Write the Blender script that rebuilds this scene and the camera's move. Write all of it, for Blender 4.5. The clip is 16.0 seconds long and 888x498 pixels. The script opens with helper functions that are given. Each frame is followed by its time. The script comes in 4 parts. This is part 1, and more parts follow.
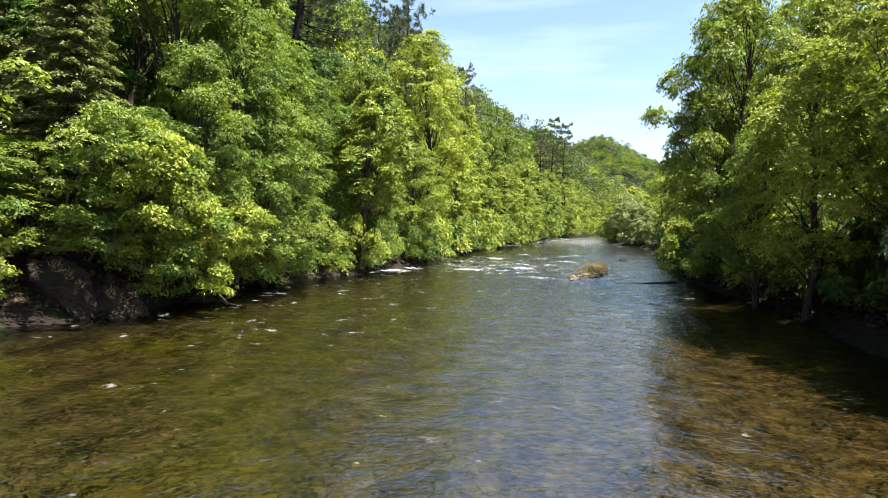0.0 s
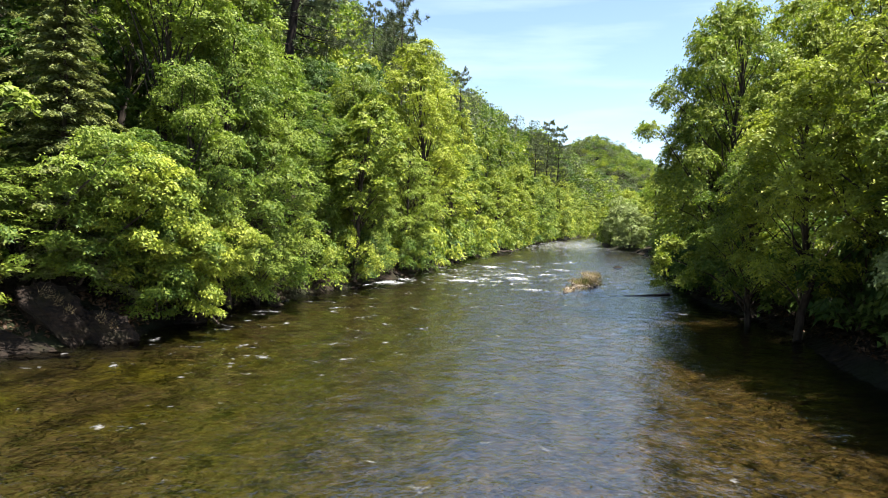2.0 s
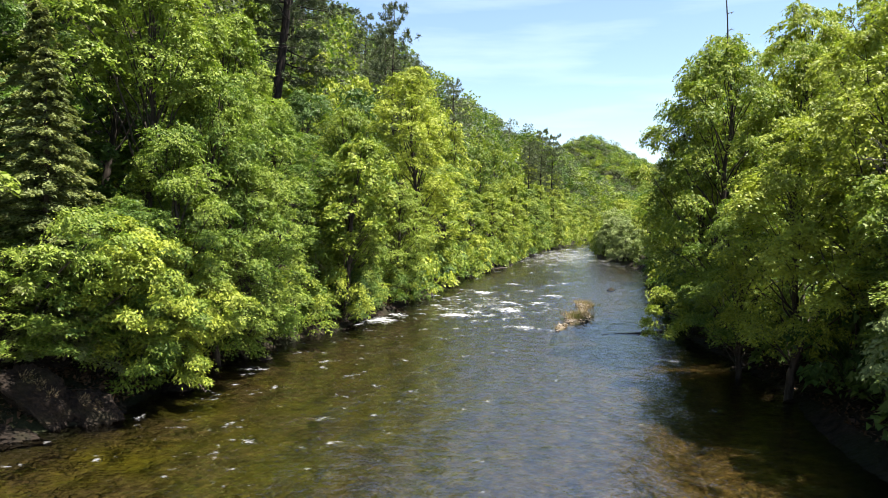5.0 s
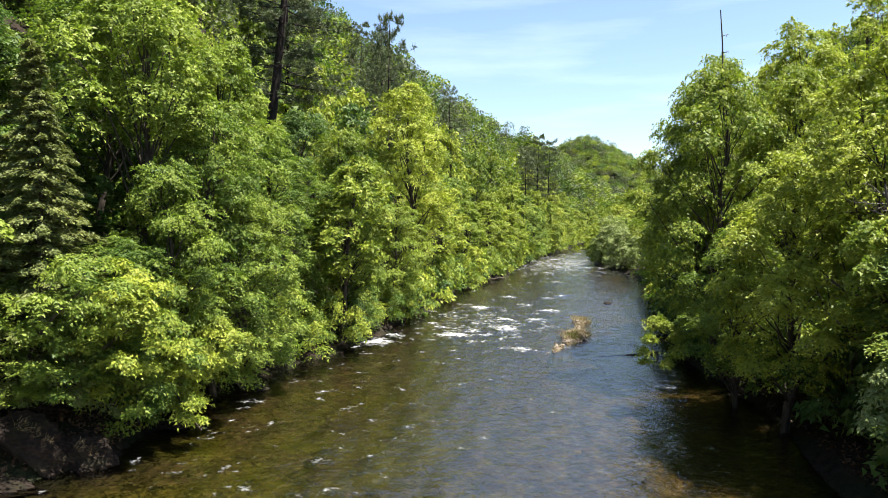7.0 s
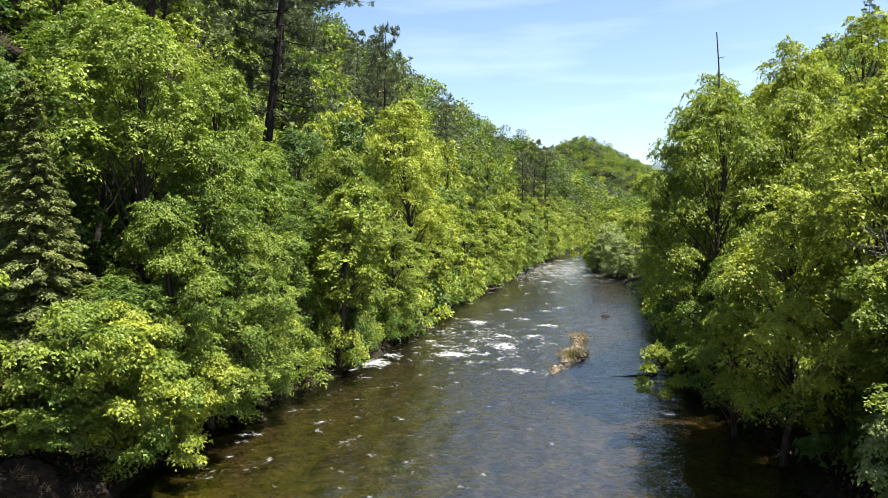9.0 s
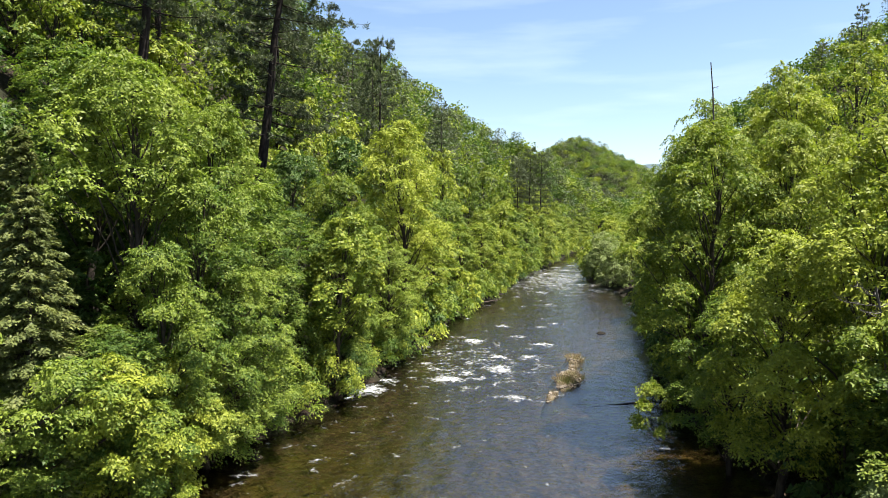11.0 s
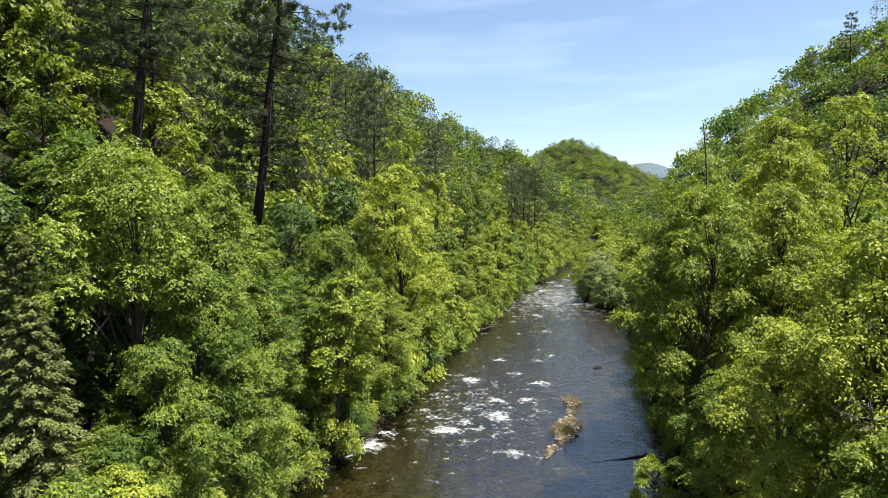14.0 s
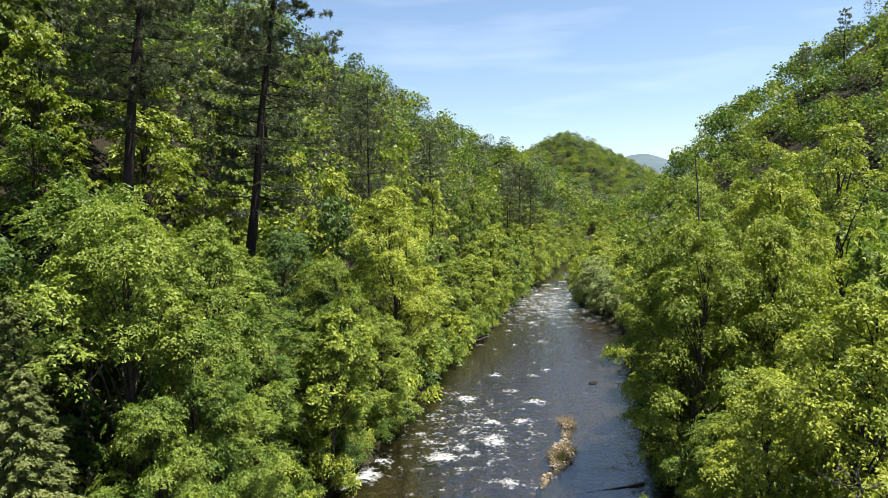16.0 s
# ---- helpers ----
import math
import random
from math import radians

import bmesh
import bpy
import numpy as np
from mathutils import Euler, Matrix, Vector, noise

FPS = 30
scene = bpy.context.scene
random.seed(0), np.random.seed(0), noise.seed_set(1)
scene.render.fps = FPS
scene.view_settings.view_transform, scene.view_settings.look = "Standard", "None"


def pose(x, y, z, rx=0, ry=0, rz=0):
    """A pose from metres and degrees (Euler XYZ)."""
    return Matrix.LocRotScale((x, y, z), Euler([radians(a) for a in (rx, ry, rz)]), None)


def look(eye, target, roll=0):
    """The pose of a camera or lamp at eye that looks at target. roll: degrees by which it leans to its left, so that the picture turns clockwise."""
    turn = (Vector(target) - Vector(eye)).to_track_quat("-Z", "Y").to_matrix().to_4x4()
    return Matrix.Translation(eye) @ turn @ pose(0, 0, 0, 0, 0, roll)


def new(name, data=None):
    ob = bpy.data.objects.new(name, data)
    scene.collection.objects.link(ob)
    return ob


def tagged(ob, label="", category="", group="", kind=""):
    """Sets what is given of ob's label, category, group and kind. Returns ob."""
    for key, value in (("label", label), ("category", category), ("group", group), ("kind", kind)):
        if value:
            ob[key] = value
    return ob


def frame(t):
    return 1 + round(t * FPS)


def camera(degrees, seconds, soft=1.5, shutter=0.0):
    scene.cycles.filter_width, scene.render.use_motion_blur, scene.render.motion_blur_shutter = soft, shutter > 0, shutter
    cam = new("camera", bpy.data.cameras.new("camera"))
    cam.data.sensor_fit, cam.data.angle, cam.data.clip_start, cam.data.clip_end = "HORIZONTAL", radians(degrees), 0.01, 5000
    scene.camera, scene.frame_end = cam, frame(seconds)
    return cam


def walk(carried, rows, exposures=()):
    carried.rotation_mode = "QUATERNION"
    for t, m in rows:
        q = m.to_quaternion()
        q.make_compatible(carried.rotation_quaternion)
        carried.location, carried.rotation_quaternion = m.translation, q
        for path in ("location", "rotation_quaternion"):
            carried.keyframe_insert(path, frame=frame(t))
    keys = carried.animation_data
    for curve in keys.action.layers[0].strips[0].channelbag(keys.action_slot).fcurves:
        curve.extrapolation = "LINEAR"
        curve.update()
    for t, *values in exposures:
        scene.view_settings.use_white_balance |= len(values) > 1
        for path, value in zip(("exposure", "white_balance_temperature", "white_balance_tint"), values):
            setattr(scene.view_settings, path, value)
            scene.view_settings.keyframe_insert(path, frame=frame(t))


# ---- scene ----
cam = camera(70, 16.0, 0.85)
PATH = [
    (0, look((0.484, -0.008, 3.815), (-0.898, 9.884, 3.326), 1.84)),
    (0.5, look((0.491, 0.064, 4.034), (-0.874, 9.958, 3.541), 1.82)),
    (1, look((0.488, 0.098, 4.249), (-0.859, 9.995, 3.756), 1.81)),
    (1.5, look((0.509, 0.098, 4.455), (-0.820, 9.997, 3.963), 1.80)),
    (2, look((0.571, 0.076, 4.683), (-0.742, 9.977, 4.189), 1.79)),
    (2.5, look((0.654, 0.069, 5.017), (-0.643, 9.972, 4.521), 1.73)),
    (3, look((0.724, 0.107, 5.476), (-0.559, 10.012, 4.977), 1.62)),
    (3.5, look((0.753, 0.186, 5.970), (-0.521, 10.092, 5.471), 1.50)),
    (4, look((0.740, 0.294, 6.456), (-0.523, 10.201, 5.954), 1.39)),
    (6.5, look((0.808, 0.496, 8.427), (-0.409, 10.409, 7.915), 0.98)),
    (7, look((0.781, 0.534, 8.776), (-0.422, 10.448, 8.268), 0.91)),
    (7.5, look((0.751, 0.558, 9.136), (-0.440, 10.474, 8.628), 0.87)),
    (8, look((0.725, 0.579, 9.491), (-0.456, 10.496, 8.985), 0.79)),
    (8.5, look((0.707, 0.618, 9.839), (-0.466, 10.536, 9.339), 0.65)),
    (11, look((0.705, 0.769, 12.086), (-0.384, 10.697, 11.577), 0.47)),
    (11.5, look((0.692, 0.745, 12.696), (-0.385, 10.674, 12.187), 0.36)),
    (12, look((0.689, 0.723, 13.299), (-0.377, 10.653, 12.792), 0.20)),
    (12.5, look((0.672, 0.736, 13.908), (-0.381, 10.668, 13.406), 0.03)),
    (13, look((0.618, 0.726, 14.556), (-0.418, 10.660, 14.058), -0.09)),
    (13.5, look((0.559, 0.702, 15.231), (-0.458, 10.637, 14.735), -0.17)),
    (14, look((0.530, 0.690, 15.903), (-0.471, 10.627, 15.407), -0.27)),
    (14.5, look((0.544, 0.707, 16.560), (-0.442, 10.645, 16.051), -0.39)),
    (15, look((0.594, 0.745, 17.213), (-0.378, 10.684, 16.678), -0.52)),
    (15.5, look((0.678, 0.782, 17.870), (-0.283, 10.719, 17.300), -0.67)),
    (16, look((0.753, 0.793, 18.555), (-0.195, 10.728, 17.939), -0.83)),
]
walk(cam, PATH, [(0, 2.36), (4, 2.31), (8, 2.19), (12, 2.00), (16, 1.87)])

# ---- light ----
SUN_EL, SUN_AZ = radians(70), math.atan2(0.50, -0.05)   # azimuth clockwise from +y
sun_way = Vector((math.sin(SUN_AZ) * math.cos(SUN_EL), math.cos(SUN_AZ) * math.cos(SUN_EL), math.sin(SUN_EL)))
sun = new("sun", bpy.data.lights.new("sun", "SUN"))
sun.data.energy, sun.data.angle, sun.data.color = 5.0, radians(0.53), (1.0, 0.925, 0.84)
sun.matrix_world = look(sun_way * 300, (0, 0, 0))

world = bpy.data.worlds.new("sky")
scene.world = world
world.use_nodes = True
wn, wl = world.node_tree.nodes, world.node_tree.links
wn.clear()
sky = wn.new("ShaderNodeTexSky")
sky.sky_type, sky.sun_disc = "NISHITA", False
sky.sun_elevation, sky.sun_rotation = SUN_EL, SUN_AZ
sky.air_density, sky.dust_density, sky.ozone_density = 1.0, 0.5, 1.1
wco = wn.new("ShaderNodeTexCoord")
wmap = wn.new("ShaderNodeMapping")
wmap.inputs["Scale"].default_value = (2.2, 2.2, 16.0)
wnoise = wn.new("ShaderNodeTexNoise")
wnoise.inputs["Scale"].default_value, wnoise.inputs["Detail"].default_value = 1.6, 5.0
wramp = wn.new("ShaderNodeValToRGB")
wramp.color_ramp.elements[0].position, wramp.color_ramp.elements[1].position = 0.50, 0.82
wramp.color_ramp.elements[1].color = (0.14, 0.14, 0.14, 1)
wmix = wn.new("ShaderNodeMixRGB")
wmix.inputs["Color2"].default_value = (9.5, 10.0, 10.6, 1)
wbg, wout = wn.new("ShaderNodeBackground"), wn.new("ShaderNodeOutputWorld")
wbg.inputs["Strength"].default_value = 0.0525
wl.new(wco.outputs["Generated"], wmap.inputs["Vector"])
wl.new(wmap.outputs[0], wnoise.inputs["Vector"])
wl.new(wnoise.outputs["Fac"], wramp.inputs[0])
wl.new(wramp.outputs[0], wmix.inputs["Fac"])
wl.new(sky.outputs[0], wmix.inputs["Color1"])
wl.new(wmix.outputs[0], wbg.inputs["Color"])
wl.new(wbg.outputs[0], wout.inputs["Surface"])


# ---- materials ----
def blank(name):
    m = bpy.data.materials.new(name)
    m.use_nodes = True
    m.node_tree.nodes.clear()
    return m, m.node_tree.nodes, m.node_tree.links


def leaf_material(name, dark, light, glow, through_part=0.29, rough=0.5):
    """Leaves: two greens that vary by leaf, by clump and by tree, with light coming through from behind."""
    m, n, l = blank(name)
    geo, info = n.new("ShaderNodeNewGeometry"), n.new("ShaderNodeObjectInfo")
    clump = n.new("ShaderNodeTexNoise")
    clump.inputs["Scale"].default_value, clump.inputs["Detail"].default_value = 0.55, 3.0
    l.new(geo.outputs["Position"], clump.inputs["Vector"])
    a = n.new("ShaderNodeMath"); a.operation = "MULTIPLY_ADD"
    l.new(geo.outputs["Random Per Island"], a.inputs[0]); a.inputs[1].default_value = 0.7; a.inputs[2].default_value = -0.35
    b = n.new("ShaderNodeMath"); b.operation = "MULTIPLY_ADD"
    l.new(clump.outputs["Fac"], b.inputs[0]); b.inputs[1].default_value = 1.5; b.inputs[2].default_value = -0.45
    c = n.new("ShaderNodeMath"); c.operation = "MULTIPLY_ADD"
    l.new(info.outputs["Random"], c.inputs[0]); c.inputs[1].default_value = 0.5; c.inputs[2].default_value = -0.1
    ab = n.new("ShaderNodeMath"); ab.operation = "ADD"
    l.new(a.outputs[0], ab.inputs[0]); l.new(b.outputs[0], ab.inputs[1])
    abc = n.new("ShaderNodeMath"); abc.operation = "ADD"; abc.use_clamp = True
    l.new(ab.outputs[0], abc.inputs[0]); l.new(c.outputs[0], abc.inputs[1])
    mix = n.new("ShaderNodeMixRGB")
    mix.inputs["Color1"].default_value, mix.inputs["Color2"].default_value = (*dark, 1), (*light, 1)
    l.new(abc.outputs[0], mix.inputs["Fac"])
    p = n.new("ShaderNodeBsdfPrincipled")
    p.inputs["Roughness"].default_value = rough
    p.inputs["Specular IOR Level"].default_value = 0.13
    l.new(mix.outputs[0], p.inputs["Base Color"])
    t = n.new("ShaderNodeBsdfTranslucent")
    tm = n.new("ShaderNodeMixRGB"); tm.blend_type = "MULTIPLY"; tm.inputs["Fac"].default_value = 1.0
    tm.inputs["Color2"].default_value = (*glow, 1)
    l.new(mix.outputs[0], tm.inputs["Color1"]); l.new(tm.outputs[0], t.inputs["Color"])
    ms, out = n.new("ShaderNodeMixShader"), n.new("ShaderNodeOutputMaterial")
    ms.inputs["Fac"].default_value = through_part
    l.new(p.outputs[0], ms.inputs[1]); l.new(t.outputs[0], ms.inputs[2]); l.new(ms.outputs[0], out.inputs["Surface"])
    return m


def rough_material(name, ca, cb, scale, rough=0.85, bump=0.4, stretch=(1, 1, 1), cc=None, patch=0.35):
    """A rough natural surface: fine grain between two colours, larger patches of a third, and relief."""
    m, n, l = blank(name)
    co, mp = n.new("ShaderNodeNewGeometry"), n.new("ShaderNodeMapping")
    mp.inputs["Scale"].default_value = stretch
    l.new(co.outputs["Position"], mp.inputs["Vector"])
    fine, big = n.new("ShaderNodeTexNoise"), n.new("ShaderNodeTexNoise")
    fine.inputs["Scale"].default_value, fine.inputs["Detail"].default_value = scale, 6.0
    big.inputs["Scale"].default_value, big.inputs["Detail"].default_value = scale * 0.12, 3.0
    l.new(mp.outputs[0], fine.inputs["Vector"]); l.new(mp.outputs[0], big.inputs["Vector"])
    r = n.new("ShaderNodeValToRGB")
    r.color_ramp.elements[0].position, r.color_ramp.elements[1].position = 0.32, 0.68
    r.color_ramp.elements[0].color, r.color_ramp.elements[1].color = (*ca, 1), (*cb, 1)
    l.new(fine.outputs["Fac"], r.inputs[0])
    r2 = n.new("ShaderNodeValToRGB")
    r2.color_ramp.elements[0].position, r2.color_ramp.elements[1].position = 1 - patch - 0.15, 1 - patch + 0.1
    l.new(big.outputs["Fac"], r2.inputs[0])
    mix = n.new("ShaderNodeMixRGB")
    mix.inputs["Color2"].default_value = (*(cc or cb), 1)
    l.new(r2.outputs[0], mix.inputs["Fac"]); l.new(r.outputs[0], mix.inputs["Color1"])
    bp = n.new("ShaderNodeBump"); bp.inputs["Strength"].default_value = bump; bp.inputs["Distance"].default_value = 0.06
    l.new(fine.outputs["Fac"], bp.inputs["Height"])
    p, out = n.new("ShaderNodeBsdfPrincipled"), n.new("ShaderNodeOutputMaterial")
    p.inputs["Roughness"].default_value, p.inputs["Specular IOR Level"].default_value = rough, 0.15
    l.new(mix.outputs[0], p.inputs["Base Color"]); l.new(bp.outputs[0], p.inputs["Normal"]); l.new(p.outputs[0], out.inputs["Surface"])
    return m


LEAF_FRESH = leaf_material("leaf_fresh", (0.064, 0.103, 0.015), (0.238, 0.268, 0.035), (1.42, 1.6, 0.8))
LEAF_MID = leaf_material("leaf_mid", (0.041, 0.078, 0.014), (0.172, 0.214, 0.032), (1.36, 1.6, 0.8))
LEAF_DEEP = leaf_material("leaf_deep", (0.025, 0.055, 0.014), (0.096, 0.140, 0.031), (1.3, 1.6, 0.85))
LEAF_WILLOW = leaf_material("leaf_willow", (0.133, 0.172, 0.062), (0.226, 0.265, 0.101), (1.2, 1.35, 0.8))
LEAF_YELLOW = leaf_material("leaf_yellow", (0.082, 0.122, 0.020), (0.228, 0.258, 0.042), (1.4, 1.6, 0.85))
NEEDLE = leaf_material("needle", (0.043, 0.058, 0.030), (0.090, 0.108, 0.053), (1.2, 1.3, 0.8), 0.25)
NEEDLE_HEMLOCK = leaf_material("needle_hemlock", (0.078, 0.100, 0.034), (0.176, 0.196, 0.062), (1.3, 1.3, 0.7), 0.3)
BARK = rough_material("bark", (0.016, 0.013, 0.010), (0.050, 0.041, 0.032), 9.0, 0.9, 0.8, (1, 1, 0.25))
BARK_PINE = rough_material("bark_pine", (0.011, 0.008, 0.007), (0.034, 0.027, 0.023), 7.0, 0.95, 0.9, (1, 1, 0.3))
DEAD_WOOD = rough_material("dead_wood", (0.094, 0.086, 0.078), (0.234, 0.218, 0.195), 8.0, 0.8, 0.5, (1, 1, 0.3))
SNAG_WOOD = rough_material("snag_wood", (0.036, 0.033, 0.030), (0.090, 0.084, 0.078), 8.0, 0.85, 0.6, (1, 1, 0.3))
# Dark stone, taken to near-black so the overhang's shade sits in the colour.
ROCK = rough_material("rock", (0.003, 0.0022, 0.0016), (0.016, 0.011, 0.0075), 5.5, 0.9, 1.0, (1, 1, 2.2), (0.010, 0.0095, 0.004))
COBBLE = rough_material("cobble", (0.045, 0.036, 0.025), (0.165, 0.140, 0.108), 6.0, 0.7, 0.4)
STRAW = leaf_material("straw", (0.125, 0.094, 0.051), (0.328, 0.273, 0.164), (1.1, 1.0, 0.7), 0.3)
REED = leaf_material("reed", (0.078, 0.101, 0.023), (0.156, 0.172, 0.047), (1.2, 1.2, 0.6), 0.35)
LITTER = leaf_material("leaf_litter", (0.023, 0.014, 0.008), (0.101, 0.062, 0.035), (1.0, 0.9, 0.7), 0.15)
# Bluish air haze of the far ridge is put into its base colour.
HAZY_RIDGE = rough_material("hazy_far_woods", (0.043, 0.066, 0.078), (0.058, 0.082, 0.094), 0.02, 1.0, 0.0)


def gravel_material():
    """Pale rounded gravel, dark and slimed below the waterline."""
    m = rough_material("gravel", (0.035, 0.027, 0.017), (0.156, 0.129, 0.094), 7.0, 0.8, 0.9, (1, 1, 1), (0.07, 0.052, 0.028), 0.42)
    n, l = m.node_tree.nodes, m.node_tree.links
    p = next(x for x in n if x.type == "BSDF_PRINCIPLED")
    dry = p.inputs["Base Color"].links[0].from_socket
    geo, sep, rng, mix = n.new("ShaderNodeNewGeometry"), n.new("ShaderNodeSeparateXYZ"), n.new("ShaderNodeMapRange"), n.new("ShaderNodeMixRGB")
    rng.inputs["From Min"].default_value, rng.inputs["From Max"].default_value = -0.02, 0.10
    mix.inputs["Color1"].default_value = (0.050, 0.044, 0.018, 1)
    l.new(geo.outputs["Position"], sep.inputs[0]); l.new(sep.outputs["Z"], rng.inputs["Value"])
    l.new(rng.outputs[0], mix.inputs["Fac"]); l.new(dry, mix.inputs["Color2"]); l.new(mix.outputs[0], p.inputs["Base Color"])
    return m


def ground_material():
    """One sheet: gravel and silt where it lies under the river, leaf litter and moss, darkened for tree shade, above
    it.
    """
    m, n, l = blank("ground")
    geo = n.new("ShaderNodeNewGeometry")
    sep = n.new("ShaderNodeSeparateXYZ"); l.new(geo.outputs["Position"], sep.inputs[0])
    st, fi, big = n.new("ShaderNodeTexVoronoi"), n.new("ShaderNodeTexNoise"), n.new("ShaderNodeTexNoise")
    st.inputs["Scale"].default_value = 2.6
    fi.inputs["Scale"].default_value, fi.inputs["Detail"].default_value = 3.4, 7.0
    big.inputs["Scale"].default_value, big.inputs["Detail"].default_value = 0.35, 4.0
    for x in (st, fi, big):
        l.new(geo.outputs["Position"], x.inputs["Vector"])
    bed = n.new("ShaderNodeValToRGB")
    bed.color_ramp.elements[0].position, bed.color_ramp.elements[1].position = 0.30, 0.72
    bed.color_ramp.elements[0].color, bed.color_ramp.elements[1].color = (0.022, 0.014, 0.010, 1), (0.112, 0.073, 0.054, 1)
    l.new(fi.outputs["Fac"], bed.inputs[0])
    algae = n.new("ShaderNodeMixRGB"); algae.inputs["Color2"].default_value = (0.088, 0.079, 0.007, 1)
    ar = n.new("ShaderNodeValToRGB"); ar.color_ramp.elements[0].position, ar.color_ramp.elements[1].position = 0.40, 0.62
    l.new(big.outputs["Fac"], ar.inputs[0]); pool = n.new("ShaderNodeMapRange"); pool.inputs["From Min"].default_value, pool.inputs["From Max"].default_value = 46.0, 22.0
    l.new(sep.outputs["Y"], pool.inputs["Value"])
    pf = n.new("ShaderNodeMath"); pf.operation = "MULTIPLY_ADD"; pf.inputs[2].default_value = 0.0
    pa = n.new("ShaderNodeMath"); pa.operation = "MULTIPLY_ADD"; pa.inputs[1].default_value, pa.inputs[2].default_value = 0.65, 0.35
    l.new(ar.outputs[0], pa.inputs[0]); l.new(pa.outputs[0], pf.inputs[0]); l.new(pool.outputs[0], pf.inputs[1])
    l.new(pf.outputs[0], algae.inputs["Fac"]); l.new(bed.outputs[0], algae.inputs["Color1"])
    bar = n.new("ShaderNodeMath"); bar.operation = "MULTIPLY_ADD"; bar.inputs[1].default_value = -0.16
    l.new(sep.outputs["Y"], bar.inputs[0]); l.new(sep.outputs["X"], bar.inputs[2])
    barn = n.new("ShaderNodeMath"); barn.operation = "MULTIPLY_ADD"; barn.inputs[1].default_value = 9.0
    l.new(big.outputs["Fac"], barn.inputs[0]); l.new(bar.outputs[0], barn.inputs[2])
    barm = n.new("ShaderNodeMapRange"); barm.inputs["From Min"].default_value, barm.inputs["From Max"].default_value = -4.0, 7.0
    l.new(barn.outputs[0], barm.inputs["Value"])
    pale = n.new("ShaderNodeValToRGB")
    pale.color_ramp.elements[0].position, pale.color_ramp.elements[1].position = 0.30, 0.70
    pale.color_ramp.elements[0].color, pale.color_ramp.elements[1].color = (0.036, 0.025, 0.008, 1), (0.150, 0.102, 0.036, 1)
    l.new(fi.outputs["Fac"], pale.inputs[0])
    gravel = n.new("ShaderNodeMixRGB")
    l.new(barm.outputs[0], gravel.inputs["Fac"]); l.new(algae.outputs[0], gravel.inputs["Color1"]); l.new(pale.outputs[0], gravel.inputs["Color2"])
    stone = n.new("ShaderNodeMixRGB"); stone.blend_type = "MULTIPLY"; stone.inputs["Fac"].default_value = 0.55
    sr = n.new("ShaderNodeValToRGB"); sr.color_ramp.elements[0].position, sr.color_ramp.elements[1].position = 0.0, 0.55
    sr.color_ramp.elements[0].color, sr.color_ramp.elements[1].color = (1.25, 1.2, 1.1, 1), (0.45, 0.45, 0.42, 1)
    l.new(st.outputs["Distance"], sr.inputs[0]); l.new(sr.outputs[0], stone.inputs["Color2"]); l.new(gravel.outputs[0], stone.inputs["Color1"])
    # Litter and moss go near-black: shade under the trees is put into both.
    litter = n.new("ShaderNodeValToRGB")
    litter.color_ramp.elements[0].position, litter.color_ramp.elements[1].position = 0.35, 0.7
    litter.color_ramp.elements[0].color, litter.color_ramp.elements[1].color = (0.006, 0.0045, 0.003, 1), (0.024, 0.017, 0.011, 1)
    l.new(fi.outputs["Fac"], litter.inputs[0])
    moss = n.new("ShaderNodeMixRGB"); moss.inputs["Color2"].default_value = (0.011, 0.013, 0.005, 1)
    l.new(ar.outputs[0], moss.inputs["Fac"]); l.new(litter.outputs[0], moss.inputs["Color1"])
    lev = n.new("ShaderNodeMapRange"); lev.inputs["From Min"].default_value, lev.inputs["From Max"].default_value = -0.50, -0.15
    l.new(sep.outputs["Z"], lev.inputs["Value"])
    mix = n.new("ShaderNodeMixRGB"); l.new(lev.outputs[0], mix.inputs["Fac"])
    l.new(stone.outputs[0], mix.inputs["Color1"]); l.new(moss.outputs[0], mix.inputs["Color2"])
    bp = n.new("ShaderNodeBump"); bp.inputs["Strength"].default_value, bp.inputs["Distance"].default_value = 0.9, 0.22
    l.new(fi.outputs["Fac"], bp.inputs["Height"])
    p, out = n.new("ShaderNodeBsdfPrincipled"), n.new("ShaderNodeOutputMaterial")
    p.inputs["Roughness"].default_value, p.inputs["Specular IOR Level"].default_value = 0.9, 0.12
    l.new(mix.outputs[0], p.inputs["Base Color"]); l.new(bp.outputs[0], p.inputs["Normal"]); l.new(p.outputs[0], out.inputs["Surface"])
    return m


